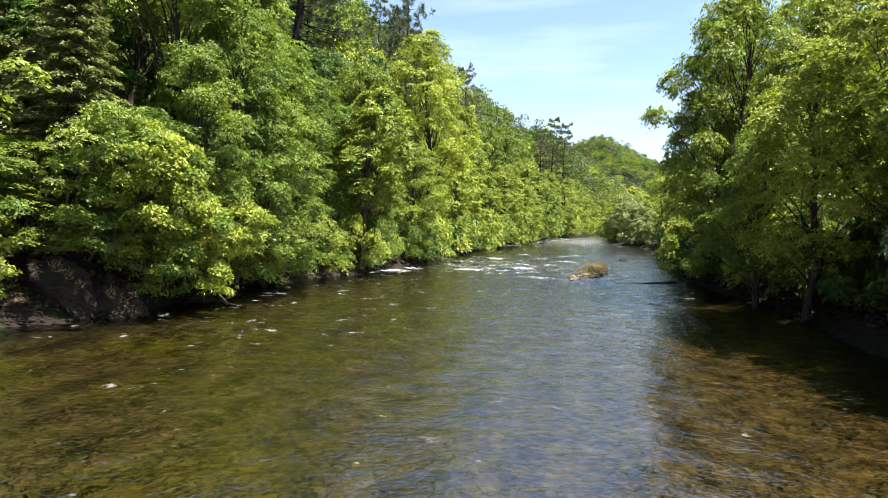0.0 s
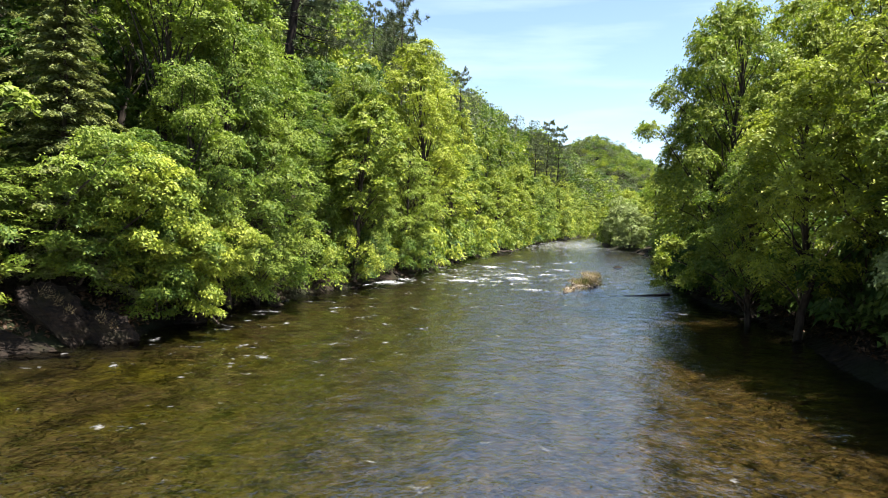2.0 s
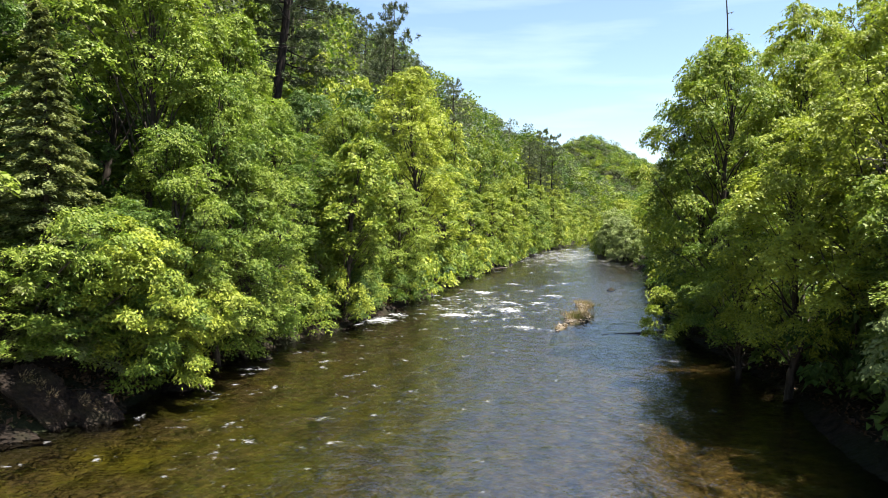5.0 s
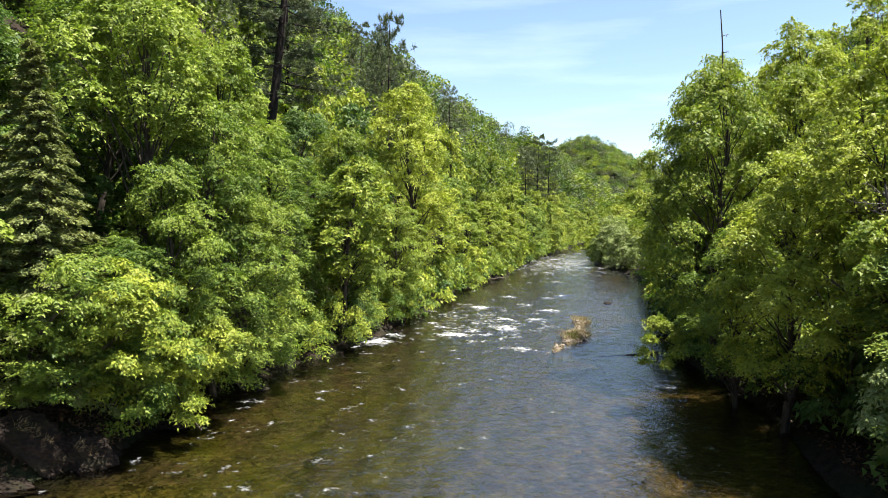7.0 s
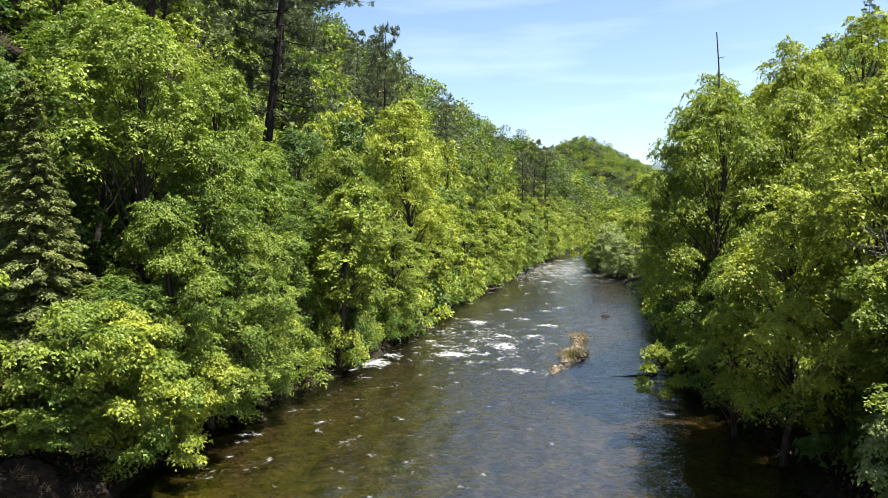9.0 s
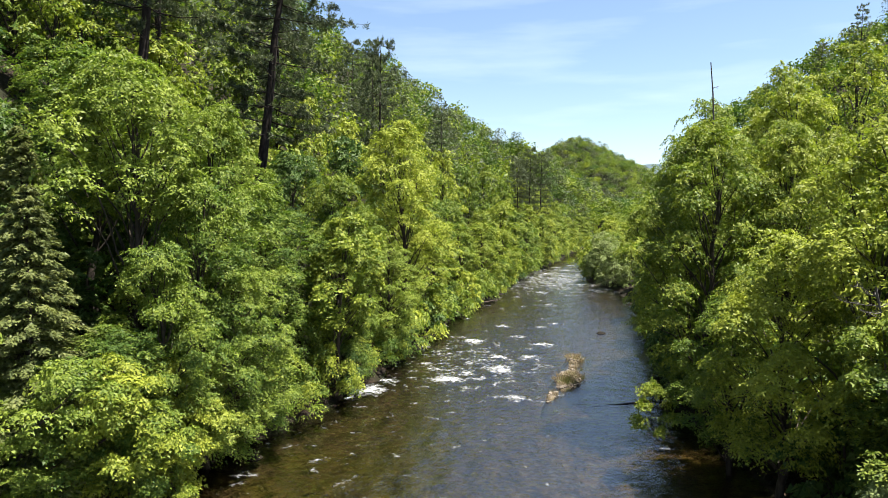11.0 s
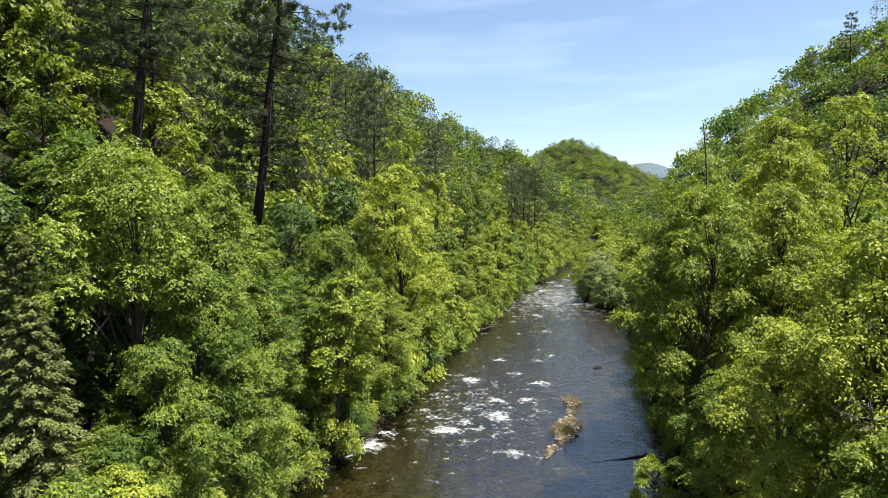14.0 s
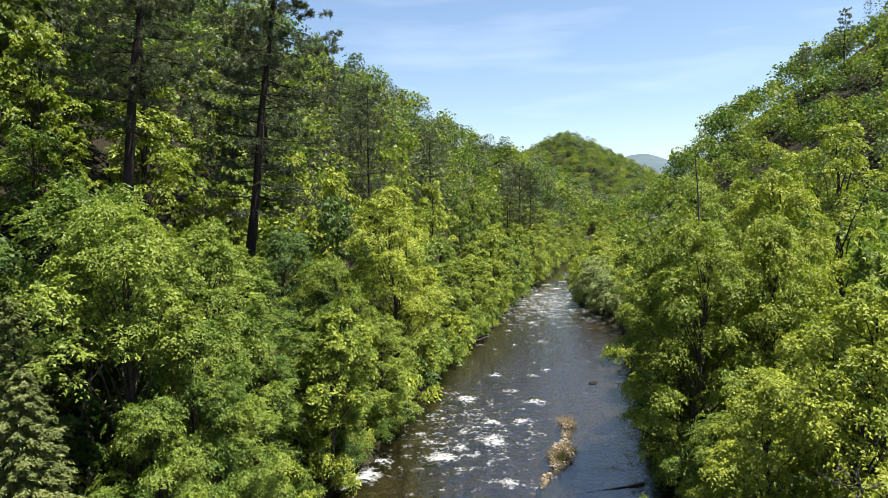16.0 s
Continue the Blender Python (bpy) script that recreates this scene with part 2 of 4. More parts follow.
def water_material():
    """Clear, slightly brown river water: what it reflects over what lies below, and broken white foam."""
    m, n, l = blank("river_water")
    geo = n.new("ShaderNodeNewGeometry")
    mp = n.new("ShaderNodeMapping"); mp.inputs["Scale"].default_value = (0.72, 1.0, 1.0); mp.inputs["Rotation"].default_value = (0, 0, radians(8))
    l.new(geo.outputs["Position"], mp.inputs["Vector"])
    w1, w2, w3 = (n.new("ShaderNodeTexNoise") for _ in range(3))
    for w, sc, de, di in ((w1, 1.3, 2.0, 0.6), (w2, 5.0, 3.0, 1.2), (w3, 15.0, 2.0, 0.6)):
        w.inputs["Scale"].default_value, w.inputs["Detail"].default_value, w.inputs["Distortion"].default_value = sc, de, di
        l.new(mp.outputs[0], w.inputs["Vector"])
    s1 = n.new("ShaderNodeMath"); s1.operation = "MULTIPLY_ADD"; s1.inputs[1].default_value = 0.85
    l.new(w2.outputs["Fac"], s1.inputs[0]); l.new(w1.outputs["Fac"], s1.inputs[2])
    s2 = n.new("ShaderNodeMath"); s2.operation = "MULTIPLY_ADD"; s2.inputs[1].default_value = 0.10
    l.new(w3.outputs["Fac"], s2.inputs[0]); l.new(s1.outputs[0], s2.inputs[2])
    bp = n.new("ShaderNodeBump"); bp.inputs["Strength"].default_value, bp.inputs["Distance"].default_value = 1.0, 0.036
    at = n.new("ShaderNodeAttribute"); at.attribute_name = "foam"
    chop = n.new("ShaderNodeMath"); chop.operation = "MULTIPLY_ADD"; chop.inputs[1].default_value, chop.inputs[2].default_value = 2.6, 1.0
    l.new(at.outputs["Fac"], chop.inputs[0])
    rise = n.new("ShaderNodeMath"); rise.operation = "MULTIPLY"
    l.new(s2.outputs[0], rise.inputs[0]); l.new(chop.outputs[0], rise.inputs[1])
    l.new(rise.outputs[0], bp.inputs["Height"])
    fr = n.new("ShaderNodeFresnel"); fr.inputs["IOR"].default_value = 2.6
    l.new(bp.outputs[0], fr.inputs["Normal"])
    gl = n.new("ShaderNodeBsdfGlossy"); gl.inputs["Roughness"].default_value = 0.02
    l.new(bp.outputs[0], gl.inputs["Normal"])
    tr = n.new("ShaderNodeBsdfTransparent"); tr.inputs["Color"].default_value = (0.67, 0.66, 0.56, 1)
    mix = n.new("ShaderNodeMixShader")
    l.new(fr.outputs[0], mix.inputs["Fac"]); l.new(tr.outputs[0], mix.inputs[1]); l.new(gl.outputs[0], mix.inputs[2])
    # foam
    fw, fn = n.new("ShaderNodeTexNoise"), n.new("ShaderNodeTexNoise")
    fw.inputs["Scale"].default_value, fw.inputs["Detail"].default_value, fw.inputs["Distortion"].default_value = 0.9, 3.0, 1.2
    fn.inputs["Scale"].default_value, fn.inputs["Detail"].default_value, fn.inputs["Roughness"].default_value = 3.2, 6.0, 0.6
    l.new(geo.outputs["Position"], fw.inputs["Vector"]); l.new(geo.outputs["Position"], fn.inputs["Vector"])
    f1 = n.new("ShaderNodeMath"); f1.operation = "MULTIPLY_ADD"; f1.inputs[1].default_value = 1.2
    l.new(fw.outputs["Fac"], f1.inputs[0]); l.new(at.outputs["Fac"], f1.inputs[2])
    fa = n.new("ShaderNodeMath"); fa.operation = "MULTIPLY_ADD"; fa.inputs[1].default_value = 1.3
    l.new(fn.outputs["Fac"], fa.inputs[0]); l.new(f1.outputs[0], fa.inputs[2])
    fm = n.new("ShaderNodeMapRange"); fm.inputs["From Min"].default_value, fm.inputs["From Max"].default_value = 1.60, 2.42
    fm.inputs["To Max"].default_value = 0.9
    l.new(fa.outputs[0], fm.inputs["Value"])
    fd = n.new("ShaderNodeBsdfPrincipled"); fd.inputs["Base Color"].default_value = (0.50, 0.52, 0.53, 1); fd.inputs["Roughness"].default_value = 0.6
    fb = n.new("ShaderNodeBump"); fb.inputs["Strength"].default_value, fb.inputs["Distance"].default_value = 0.8, 0.15
    l.new(fn.outputs["Fac"], fb.inputs["Height"]); l.new(fb.outputs[0], fd.inputs["Normal"])
    top, out = n.new("ShaderNodeMixShader"), n.new("ShaderNodeOutputMaterial")
    l.new(fm.outputs[0], top.inputs["Fac"]); l.new(mix.outputs[0], top.inputs[1]); l.new(fd.outputs[0], top.inputs[2])
    l.new(top.outputs[0], out.inputs["Surface"])
    return m


GROUND, WATER = ground_material(), water_material()

# ---- the lie of the land ----
SHORE_L = np.array([(-60, -20), (0, -18.5), (10, -17), (17.6, -16), (21, -13.6), (28, -14.2), (34, -12.8), (40, -10.8), (49, -9), (69, -7.4),
                    (92, -3.2), (130, 2.3), (170, 11), (240, 24), (290, 36), (340, 62), (380, 110)], float)
SHORE_R = np.array([(-60, 15), (0, 13), (20, 11.6), (30, 12.3), (42, 11.3), (60, 13.6), (77, 16), (98, 18.4), (108, 17.6), (120, 14.6),
                    (138, 16.5), (172, 20), (206, 26), (240, 33.5), (290, 52), (310, 72), (330, 110)], float)
# crests: x, y, ground height
CREST_L = np.array([(-330, -160, 190), (-190, 40, 150), (-110, 140, 98), (-55, 220, 60), (-41, 250, 55), (-27, 290, 50), (-11, 330, 43), (5, 380, 36), (26, 450, 37), (60, 600, 28)], float)
CREST_R = np.array([(47, 252, 0), (57, 250, 13), (67, 250, 23), (87, 250, 43), (107, 250, 57), (135, 252, 74), (165, 255, 92), (260, 290, 140), (420, 300, 190)], float)
CREST_FAR = np.array([(-60, 880, 66), (40, 900, 88), (60, 900, 95), (76, 900, 108), (86, 900, 113), (96, 900, 108), (134, 905, 84), (164, 905, 62), (187, 910, 45), (230, 920, 22)], float)
CREST_BLUE = np.array([(300, 3000, 120), (520, 3000, 225), (600, 3000, 262), (660, 3000, 260), (760, 3000, 215), (1100, 3000, 160)], float)


def wobble(x, y, size, seed):
    """Smooth unevenness between -1 and 1, repeatable."""
    r = np.random.RandomState(seed)
    z = 0
    for k in range(6):
        a, f, p = r.uniform(0, 6.28), r.uniform(0.6, 1.8) / size, r.uniform(0, 6.28)
        z = z + np.sin((x * np.cos(a) + y * np.sin(a)) * f * 6.28 + p)
    return z / 3.2


def crest(x, y, line, slope):
    best = np.full(np.shape(x), -1e3)
    for (ax, ay, az), (bx, by, bz) in zip(line[:-1], line[1:]):
        dx, dy = bx - ax, by - ay
        s = np.clip(((x - ax) * dx + (y - ay) * dy) / (dx * dx + dy * dy), 0, 1)
        d = np.hypot(x - ax - s * dx, y - ay - s * dy)
        best = np.maximum(best, az + s * (bz - az) - slope * (np.sqrt(d * d + 30) - 5.4))
    return best


def land(x, y):
    """Height of the ground, the river bed included."""
    x, y = np.asarray(x, float), np.asarray(y, float)
    l, r = np.interp(y, SHORE_L[:, 0], SHORE_L[:, 1]), np.interp(y, SHORE_R[:, 0], SHORE_R[:, 1])
    l = l + 0.5 * wobble(x * 0 + 3, y, 7, 5)
    r = r + 0.5 * wobble(x * 0 + 9, y, 8, 6)
    dl, dr = l - x, x - r
    inside = np.minimum(-dl, -dr)
    bed = -0.75 * (1 - np.exp(-np.maximum(inside, 0) / 2.2)) + 0.10 * wobble(x, y, 3.1, 7) * np.clip(inside / 3, 0, 1)
    left = 1.0 * (1 - np.exp(-np.maximum(dl, 0) / 0.7)) + 0.42 * np.maximum(dl - 1, 0) 
    left = np.minimum(left, 8 + 0.05 * dl) + 0.5 * wobble(x, y, 6, 8) * np.clip(dl / 5, 0, 1)
    right = 0.8 * (1 - np.exp(-np.maximum(dr, 0) / 0.9)) + 0.05 * np.maximum(dr - 1, 0) + 0.3 * wobble(x, y, 9, 9) * np.clip(dr / 5, 0, 1)
    flat = np.where(dl > 0, left, np.where(dr > 0, right, bed))
    flat = np.where(y > 300, np.maximum(flat, np.clip((y - 330) * 0.06, -0.5, 14)), flat)
    hills = np.maximum(np.maximum(crest(x, y, CREST_L, 0.72), crest(x, y, CREST_R, 0.66)), np.maximum(crest(x, y, CREST_FAR, 0.55), crest(x, y, CREST_BLUE, 0.35)))
    hills = hills + 2.0 * wobble(x, y, 40, 10) * np.clip(hills / 20, 0, 1)
    cap = np.where(dl > 0, 0.42 * dl + 0.48 * np.maximum(dl - 12, 0), 0.05 * dr + 1.25 * np.maximum(dr - 12, 0))
    hills = np.where(y < 330, np.minimum(hills, np.maximum(cap, 0)), hills)
    away = np.clip(np.maximum(np.maximum(dl, dr), (y - 400) * 0.2) / 6, 0, 1)
    return np.where((dl > 0) | (dr > 0) | (y > 330), np.maximum(flat, hills * away + flat * (1 - away)), flat)


def grid_mesh(name, xs, ys, height, keep=None):
    X, Y = np.meshgrid(xs, ys)
    Z = height(X, Y)
    nx, ny = len(xs), len(ys)
    idx = np.arange(nx * ny).reshape(ny, nx)
    q = np.stack([idx[:-1, :-1], idx[:-1, 1:], idx[1:, 1:], idx[1:, :-1]], -1).reshape(-1, 4)
    if keep is not None:
        k = keep(X, Y)
        q = q[(k[:-1, :-1] | k[:-1, 1:] | k[1:, 1:] | k[1:, :-1]).ravel()]
    return quads(name, np.stack([X, Y, Z], -1).reshape(-1, 3), q, smooth=True)


def quads(name, verts, faces, smooth=False):
    me = bpy.data.meshes.new(name)
    me.vertices.add(len(verts))
    me.vertices.foreach_set("co", np.asarray(verts, np.float32).ravel())
    me.loops.add(faces.size)
    me.loops.foreach_set("vertex_index", np.asarray(faces, np.int32).ravel())
    me.polygons.add(len(faces))
    me.polygons.foreach_set("loop_start", np.arange(0, faces.size, faces.shape[1], dtype=np.int32))
    if smooth:
        me.polygons.foreach_set("use_smooth", np.ones(len(faces), bool))
    me.update(calc_edges=True)
    return me


def steps(*pieces):
    return np.concatenate([np.arange(a, b, s) for a, b, s in pieces])


gx = steps((-3200, -800, 300), (-800, -200, 40), (-200, -60, 8), (-60, -24, 2), (-24, 24, 0.8), (24, 60, 2), (60, 300, 8), (300, 900, 40), (900, 3601, 300))
gy = steps((-1500, -300, 150), (-300, -60, 20), (-60, 6, 3), (6, 76, 0.8), (76, 180, 1.8), (180, 420, 5), (420, 1200, 20), (1200, 4601, 200))
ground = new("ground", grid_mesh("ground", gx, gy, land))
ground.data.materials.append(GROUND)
ground.data.materials.append(HAZY_RIDGE)
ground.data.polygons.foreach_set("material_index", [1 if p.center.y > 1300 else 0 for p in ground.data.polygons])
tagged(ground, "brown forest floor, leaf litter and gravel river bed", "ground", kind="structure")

# white water: x, y, half length across, half length along the river, strength
RAPIDS = [(-9.2, 43.5, 1.5, 1.3, 1.0), (-8.2, 46.2, 1.2, 0.7, .8), (-10, 41.5, 0.9, 0.6, .7), (-4.0, 47.0, 1.6, 0.9, 1), (-3.0, 49.2, 1.2, .7, .9), (-5.6, 50, 1, .6, .7),
          (-0.3, 50.6, 1.3, 1.4, 1), (-0.6, 55.3, 1.1, .8, 1), (-3.3, 62.0, 1.5, .5, 1.1), (2.1, 55.5, 1.3, .7, .9), (3.6, 61.3, 1.6, .45, .9), (1.2, 65, 1.2, .5, .7),
          (-6.0, 56.6, 1.0, .8, .8), (1.2, 42.8, 1.1, .5, .8), (7.4, 45.5, 1.0, .4, .5), (11.4, 77.4, 1.2, .5, .6), (6.1, 88.6, 1.5, .7, .7), (4.0, 44.0, .6, .5, .6),
          (5.2, 104, 1.6, .8, .9), (7.7, 115, 1.8, 1, .9), (4.0, 121, 2, 1.2, .9), (9.5, 126, 2, 1.2, .9), (7.9, 138, 2.2, 1.4, 1), (12.6, 148, 2.2, 1.4, 1),
          (11, 156, 2, 1.5, .9), (1, 97, 1.2, .8, .8), (3, 110, 1.2, .8, .8), (9, 100, 1.2, .6, .6), (15, 163, 2, 1.5, .8), (-12.4, 21.2, .6, .5, .6), (3.6, 39.8, .5, .8, .6)]


rf = random.Random(17)
for _ in range(60):
    y = rf.gauss(51, 8)
    x = rf.uniform(-0.16 * 51 - 3, 4.5) + 0.1 * (y - 51)
    RAPIDS.append((x, y, rf.uniform(0.3, 0.8), rf.uniform(0.4, 1.4), rf.uniform(0.2, 0.6)))
for _ in range(110):
    y = rf.uniform(70, 185)
    m = (np.interp(y, SHORE_L[:, 0], SHORE_L[:, 1]) * 0.6 + np.interp(y, SHORE_R[:, 0], SHORE_R[:, 1]) * 0.4)
    RAPIDS.append((m + rf.gauss(0, 3.2), y, rf.uniform(0.4, 1.1), rf.uniform(0.4, 1.1), rf.uniform(0.35, 0.8)))
for _ in range(70):
    y = rf.uniform(17, 42)
    RAPIDS.append((rf.uniform(-13, -3), y, rf.uniform(0.12, 0.4), rf.uniform(0.06, 0.16), rf.uniform(0.3, 0.6)))


def foam_at(x, y):
    f = np.zeros(np.shape(x))
    for cx, cy, rx, ry, s in RAPIDS:
        rx, ry = rx * 0.95, max(ry * 1.3, rx * 0.8)
        f = np.maximum(f, 0.68 * s * np.exp(-(((x - cx) / rx) ** 2 + ((y - cy) / ry) ** 2)))
    band = np.exp(-((y - 52) / 11) ** 2) * np.exp(-((x + 2) / 7) ** 2) * 0.30 + np.exp(-((y - 128) / 32) ** 2) * 0.40
    streak = 0.21 * np.clip(wobble(x, y * 0.35, 2.3, 21), 0, 1) * np.exp(-((y - 30) / 16) ** 2) * np.clip((1.5 - x) / 7, 0, 1)
    return np.maximum(f, band + 0.1 * wobble(x, y, 1.7, 22)) + streak


def water_level(x, y):
    f = foam_at(x, y)
    return 0.020 * wobble(x, y, 1.4, 31) + 0.012 * wobble(x, y, 0.8, 32) + f * (0.07 + 0.07 * wobble(x, y, 0.8, 33)) * np.clip((y - 30) / 10, 0.1, 1)


def wet(x, y):
    l, r = np.interp(y, SHORE_L[:, 0], SHORE_L[:, 1]), np.interp(y, SHORE_R[:, 0], SHORE_R[:, 1])
    return (x > l - 1.6) & (x < r + 1.6)


wx = steps((-22, 26, 0.25), (26, 130, 2))
wy = steps((-60, 5, 2), (5, 76, 0.2), (76, 180, 0.8), (180, 380, 4))
river = new("river_water", grid_mesh("river_water", wx, wy, water_level, wet))
wv = np.empty(len(river.data.vertices) * 3, np.float32)
river.data.vertices.foreach_get("co", wv)
wv = wv.reshape(-1, 3)
river.data.attributes.new("foam", "FLOAT", "POINT").data.foreach_set("value", foam_at(wv[:, 0], wv[:, 1]).astype(np.float32))
river.data.materials.append(WATER)
tagged(river, "clear shallow river with ripples and white rapids", "river", kind="structure")


# ---- trees: how they are made ----
def part(name, me, material, parent, label=""):
    """Links a mesh as one part under a thing."""
    ob = new(name, me)
    if not me.materials:
        me.materials.append(material)
    ob.parent = parent
    if label:
        ob["label"] = label
    return ob


def thing(name, label, category, group="", kind=""):
    return tagged(new(name), label, category, group, kind)


def unit(v):
    return v / np.maximum(np.linalg.norm(v, axis=-1, keepdims=True), 1e-6)


def leaf_cards(at, axis, normal, length, width, fold=0.12):
    """Vertices and faces of folded diamond-shaped leaves."""
    axis = unit(axis)
    side = unit(np.cross(axis, normal))
    up = np.cross(side, axis)
    L, W = length[:, None], width[:, None]
    v = np.stack([at - axis * L * 0.5, at + side * W * 0.5 + up * W * fold - axis * L * 0.06, at + axis * L * 0.5 - up * L * 0.12, at - side * W * 0.5 + up * W * fold - axis * L * 0.06], 1)
    return v.reshape(-1, 3), np.arange(len(at) * 4).reshape(-1, 4)


def small_leaves(at, axis, normal, length, width):
    """Vertices and faces of small pointed leaves."""
    axis = unit(axis)
    side = unit(np.cross(axis, normal))
    up = np.cross(side, axis)
    L, W = length[:, None], width[:, None]
    v = np.stack([at - axis * L * 0.5 + side * W * 0.55, at + axis * L * 0.55 - up * L * 0.1, at - axis * L * 0.32 - side * W * 0.6], 1)
    return v.reshape(-1, 3), np.arange(len(at) * 3).reshape(-1, 3)


def tube(points, radii, sides=7):
    """A tapered, bent limb."""
    p = np.asarray(points, float)
    d = unit(np.gradient(p, axis=0))
    ref = np.array([0.3, 0.9, 0.1])
    a = unit(np.cross(d, ref))
    b = np.cross(d, a)
    t = np.arange(sides) * 2 * np.pi / sides
    ring = a[:, None] * np.cos(t)[None, :, None] + b[:, None] * np.sin(t)[None, :, None]
    v = (p[:, None] + ring * np.asarray(radii, float)[:, None, None]).reshape(-1, 3)
    i = np.arange((len(p) - 1) * sides)
    j, k = i // sides, i % sides
    f = np.stack([j * sides + k, j * sides + (k + 1) % sides, (j + 1) * sides + (k + 1) % sides, (j + 1) * sides + k], -1)
    return v, f


def joined(name, pieces, smooth=False):
    vs, fs, n = [], [], 0
    for v, f in pieces:
        vs.append(v); fs.append(f + n); n += len(v)
    return quads(name, np.concatenate(vs), np.concatenate(fs), smooth)


def bend(a, b, r, sag=0.0, n=7, amount=0.12):
    """A slightly crooked line from a to b."""
    a, b = np.asarray(a, float), np.asarray(b, float)
    s = np.linspace(0, 1, n)[:, None]
    w = np.cumsum(r.normal(0, 1, (n, 3)), 0)
    w = (w - w[:1] - s * (w[-1:] - w[:1])) * amount * np.linalg.norm(b - a) / n
    return a + (b - a) * s + w + np.array([0, 0, 1]) * (-sag) * (s - s * s) * 4 * np.linalg.norm(b - a)


def broadleaf(seed, H, R, low, lobes, clumps, leaves, length, flat=0.55, top=0.8, lean=(0, 0), sparse=1.0, wide=0.5, droop=0.45, twigs=1):
    """Trunk, limb and crown meshes of a broad-leaved tree with its foot at the origin. low: where the crown begins, as a part of H."""
    r = np.random.RandomState(seed)
    zb = H * low
    u = (np.arange(lobes) + r.uniform(0, 1, lobes)) / lobes
    az = np.arange(lobes) * 2.39996 + r.uniform(-0.5, 0.5, lobes)
    prof = np.clip(np.sin(np.pi * np.clip(0.10 + 0.86 * u ** top, 0, 1)), 0.05, 1) ** 0.7
    rad = R * prof * np.sqrt(r.uniform(0.25, 1.0, lobes)) * (1 + 0.22 * np.sin(az * 2 + seed))
    lobe_r = R * r.uniform(0.18, 0.41, lobes)
    rad = np.maximum(rad - lobe_r * 0.35, 0)
    c = np.stack([rad * np.cos(az) + lean[0] * u * H, rad * np.sin(az) + lean[1] * u * H, zb + (H - zb) * (0.06 + 0.90 * u) - lobe_r * 0.5], -1)
    # leafy sprays on each lobe
    li = np.repeat(np.arange(lobes), clumps)
    m = len(li)
    d = unit(r.normal(0, 1, (m, 3)) + np.array([0, 0, 0.35]))
    out = c[li] - np.stack([lean[0] * u * H, lean[1] * u * H, c[:, 2] - 0.9], -1)[li]
    d = unit(d + 0.35 * unit(out))
    rr = lobe_r[li] * r.uniform(0.55, 1.12, m)
    cc = c[li] + d * rr[:, None] * np.array([1, 1, flat + 0.25])
    keep = (cc[:, 2] > 0.25) & (r.uniform(0, 1, m) < sparse)
    cc, d, li = cc[keep], d[keep], li[keep]
    m = len(cc)
    cn = unit(d * 0.55 + np.array([0, 0, 1.0]) + r.normal(0, 0.22, (m, 3)))
    cr = r.uniform(0.45, 1.0, m) * (0.22 * R ** 0.5 + 0.12)
    # each spray: a fan of four twigs, with leaves set alternately along them
    k = np.repeat(np.arange(m), leaves)
    q = len(k)
    t1 = unit(d - cn * np.sum(d * cn, -1, keepdims=True) + r.normal(0, 0.25, (m, 3)))
    t2 = np.cross(cn, t1)
    step = np.tile(np.arange(leaves), m)
    fan = (step % 4 - 1.5) * 0.62 + r.normal(0, 0.25, (m, 4))[k, step % 4]
    along = (step // 4 + r.uniform(0.1, 0.9, q)) / (leaves / 4)
    twig = t1[k] * np.cos(fan)[:, None] + t2[k] * np.sin(fan)[:, None]
    off = np.cross(cn[k], twig) * np.where((step // 4) % 2 == 0, 1.0, -1.0)[:, None]
    L = length * r.uniform(0.65, 1.25, q)
    reach = cr[k] * (1.75 - 0.30 * np.abs(fan))
    at = cc[k] - t1[k] * (cr[k] * 0.75)[:, None] + twig * (along * reach)[:, None] + off * (L * 0.42)[:, None] - np.array([0, 0, 1]) * (along ** 2 * cr[k] * 0.45)[:, None] + r.normal(0, 0.035, (q, 3))
    axis = twig * 0.65 + off * 0.7 - np.array([0, 0, droop * 0.55]) + r.normal(0, 0.22, (q, 3))
    normal = cn[k] + r.normal(0, 0.5, (q, 3))
    crown = quads("crown", *small_leaves(at, axis, normal, L, L * 1.1 * wide * r.uniform(0.8, 1.2, q)))
    # wood
    rt = 0.012 * H + 0.03
    tp = bend((0, 0, -0.4), (lean[0] * H * 0.9, lean[1] * H * 0.9, H * 0.9), r, 0, 9, 0.10)
    stem = tube(tp, np.linspace(rt, rt * 0.18, 9), 9)
    limbs = []
    for i in range(lobes):
        s = np.clip(c[i, 2] / H * 0.9 - rad[i] / H * r.uniform(0.45, 0.9), 0.06, 0.85)
        a = np.array([np.interp(s, np.linspace(0, 1, 9), tp[:, j]) for j in range(3)])
        ln = bend(a, c[i], r, -0.06, 6, 0.16)
        limbs.append(tube(ln, np.linspace(rt * (0.36 - 0.22 * s), 0.010, 6), 4))
        for _ in range(twigs):
            e = c[i] + unit(r.normal(0, 1, 3) + np.array([0, 0, 0.4])) * lobe_r[i] * 0.9
            limbs.append(tube(bend(ln[4], e, r, -0.05, 4, 0.15), np.linspace(0.025, 0.006, 4), 4))
    return {"trunk": joined("trunk", [stem] + limbs, True), "crown": crown}


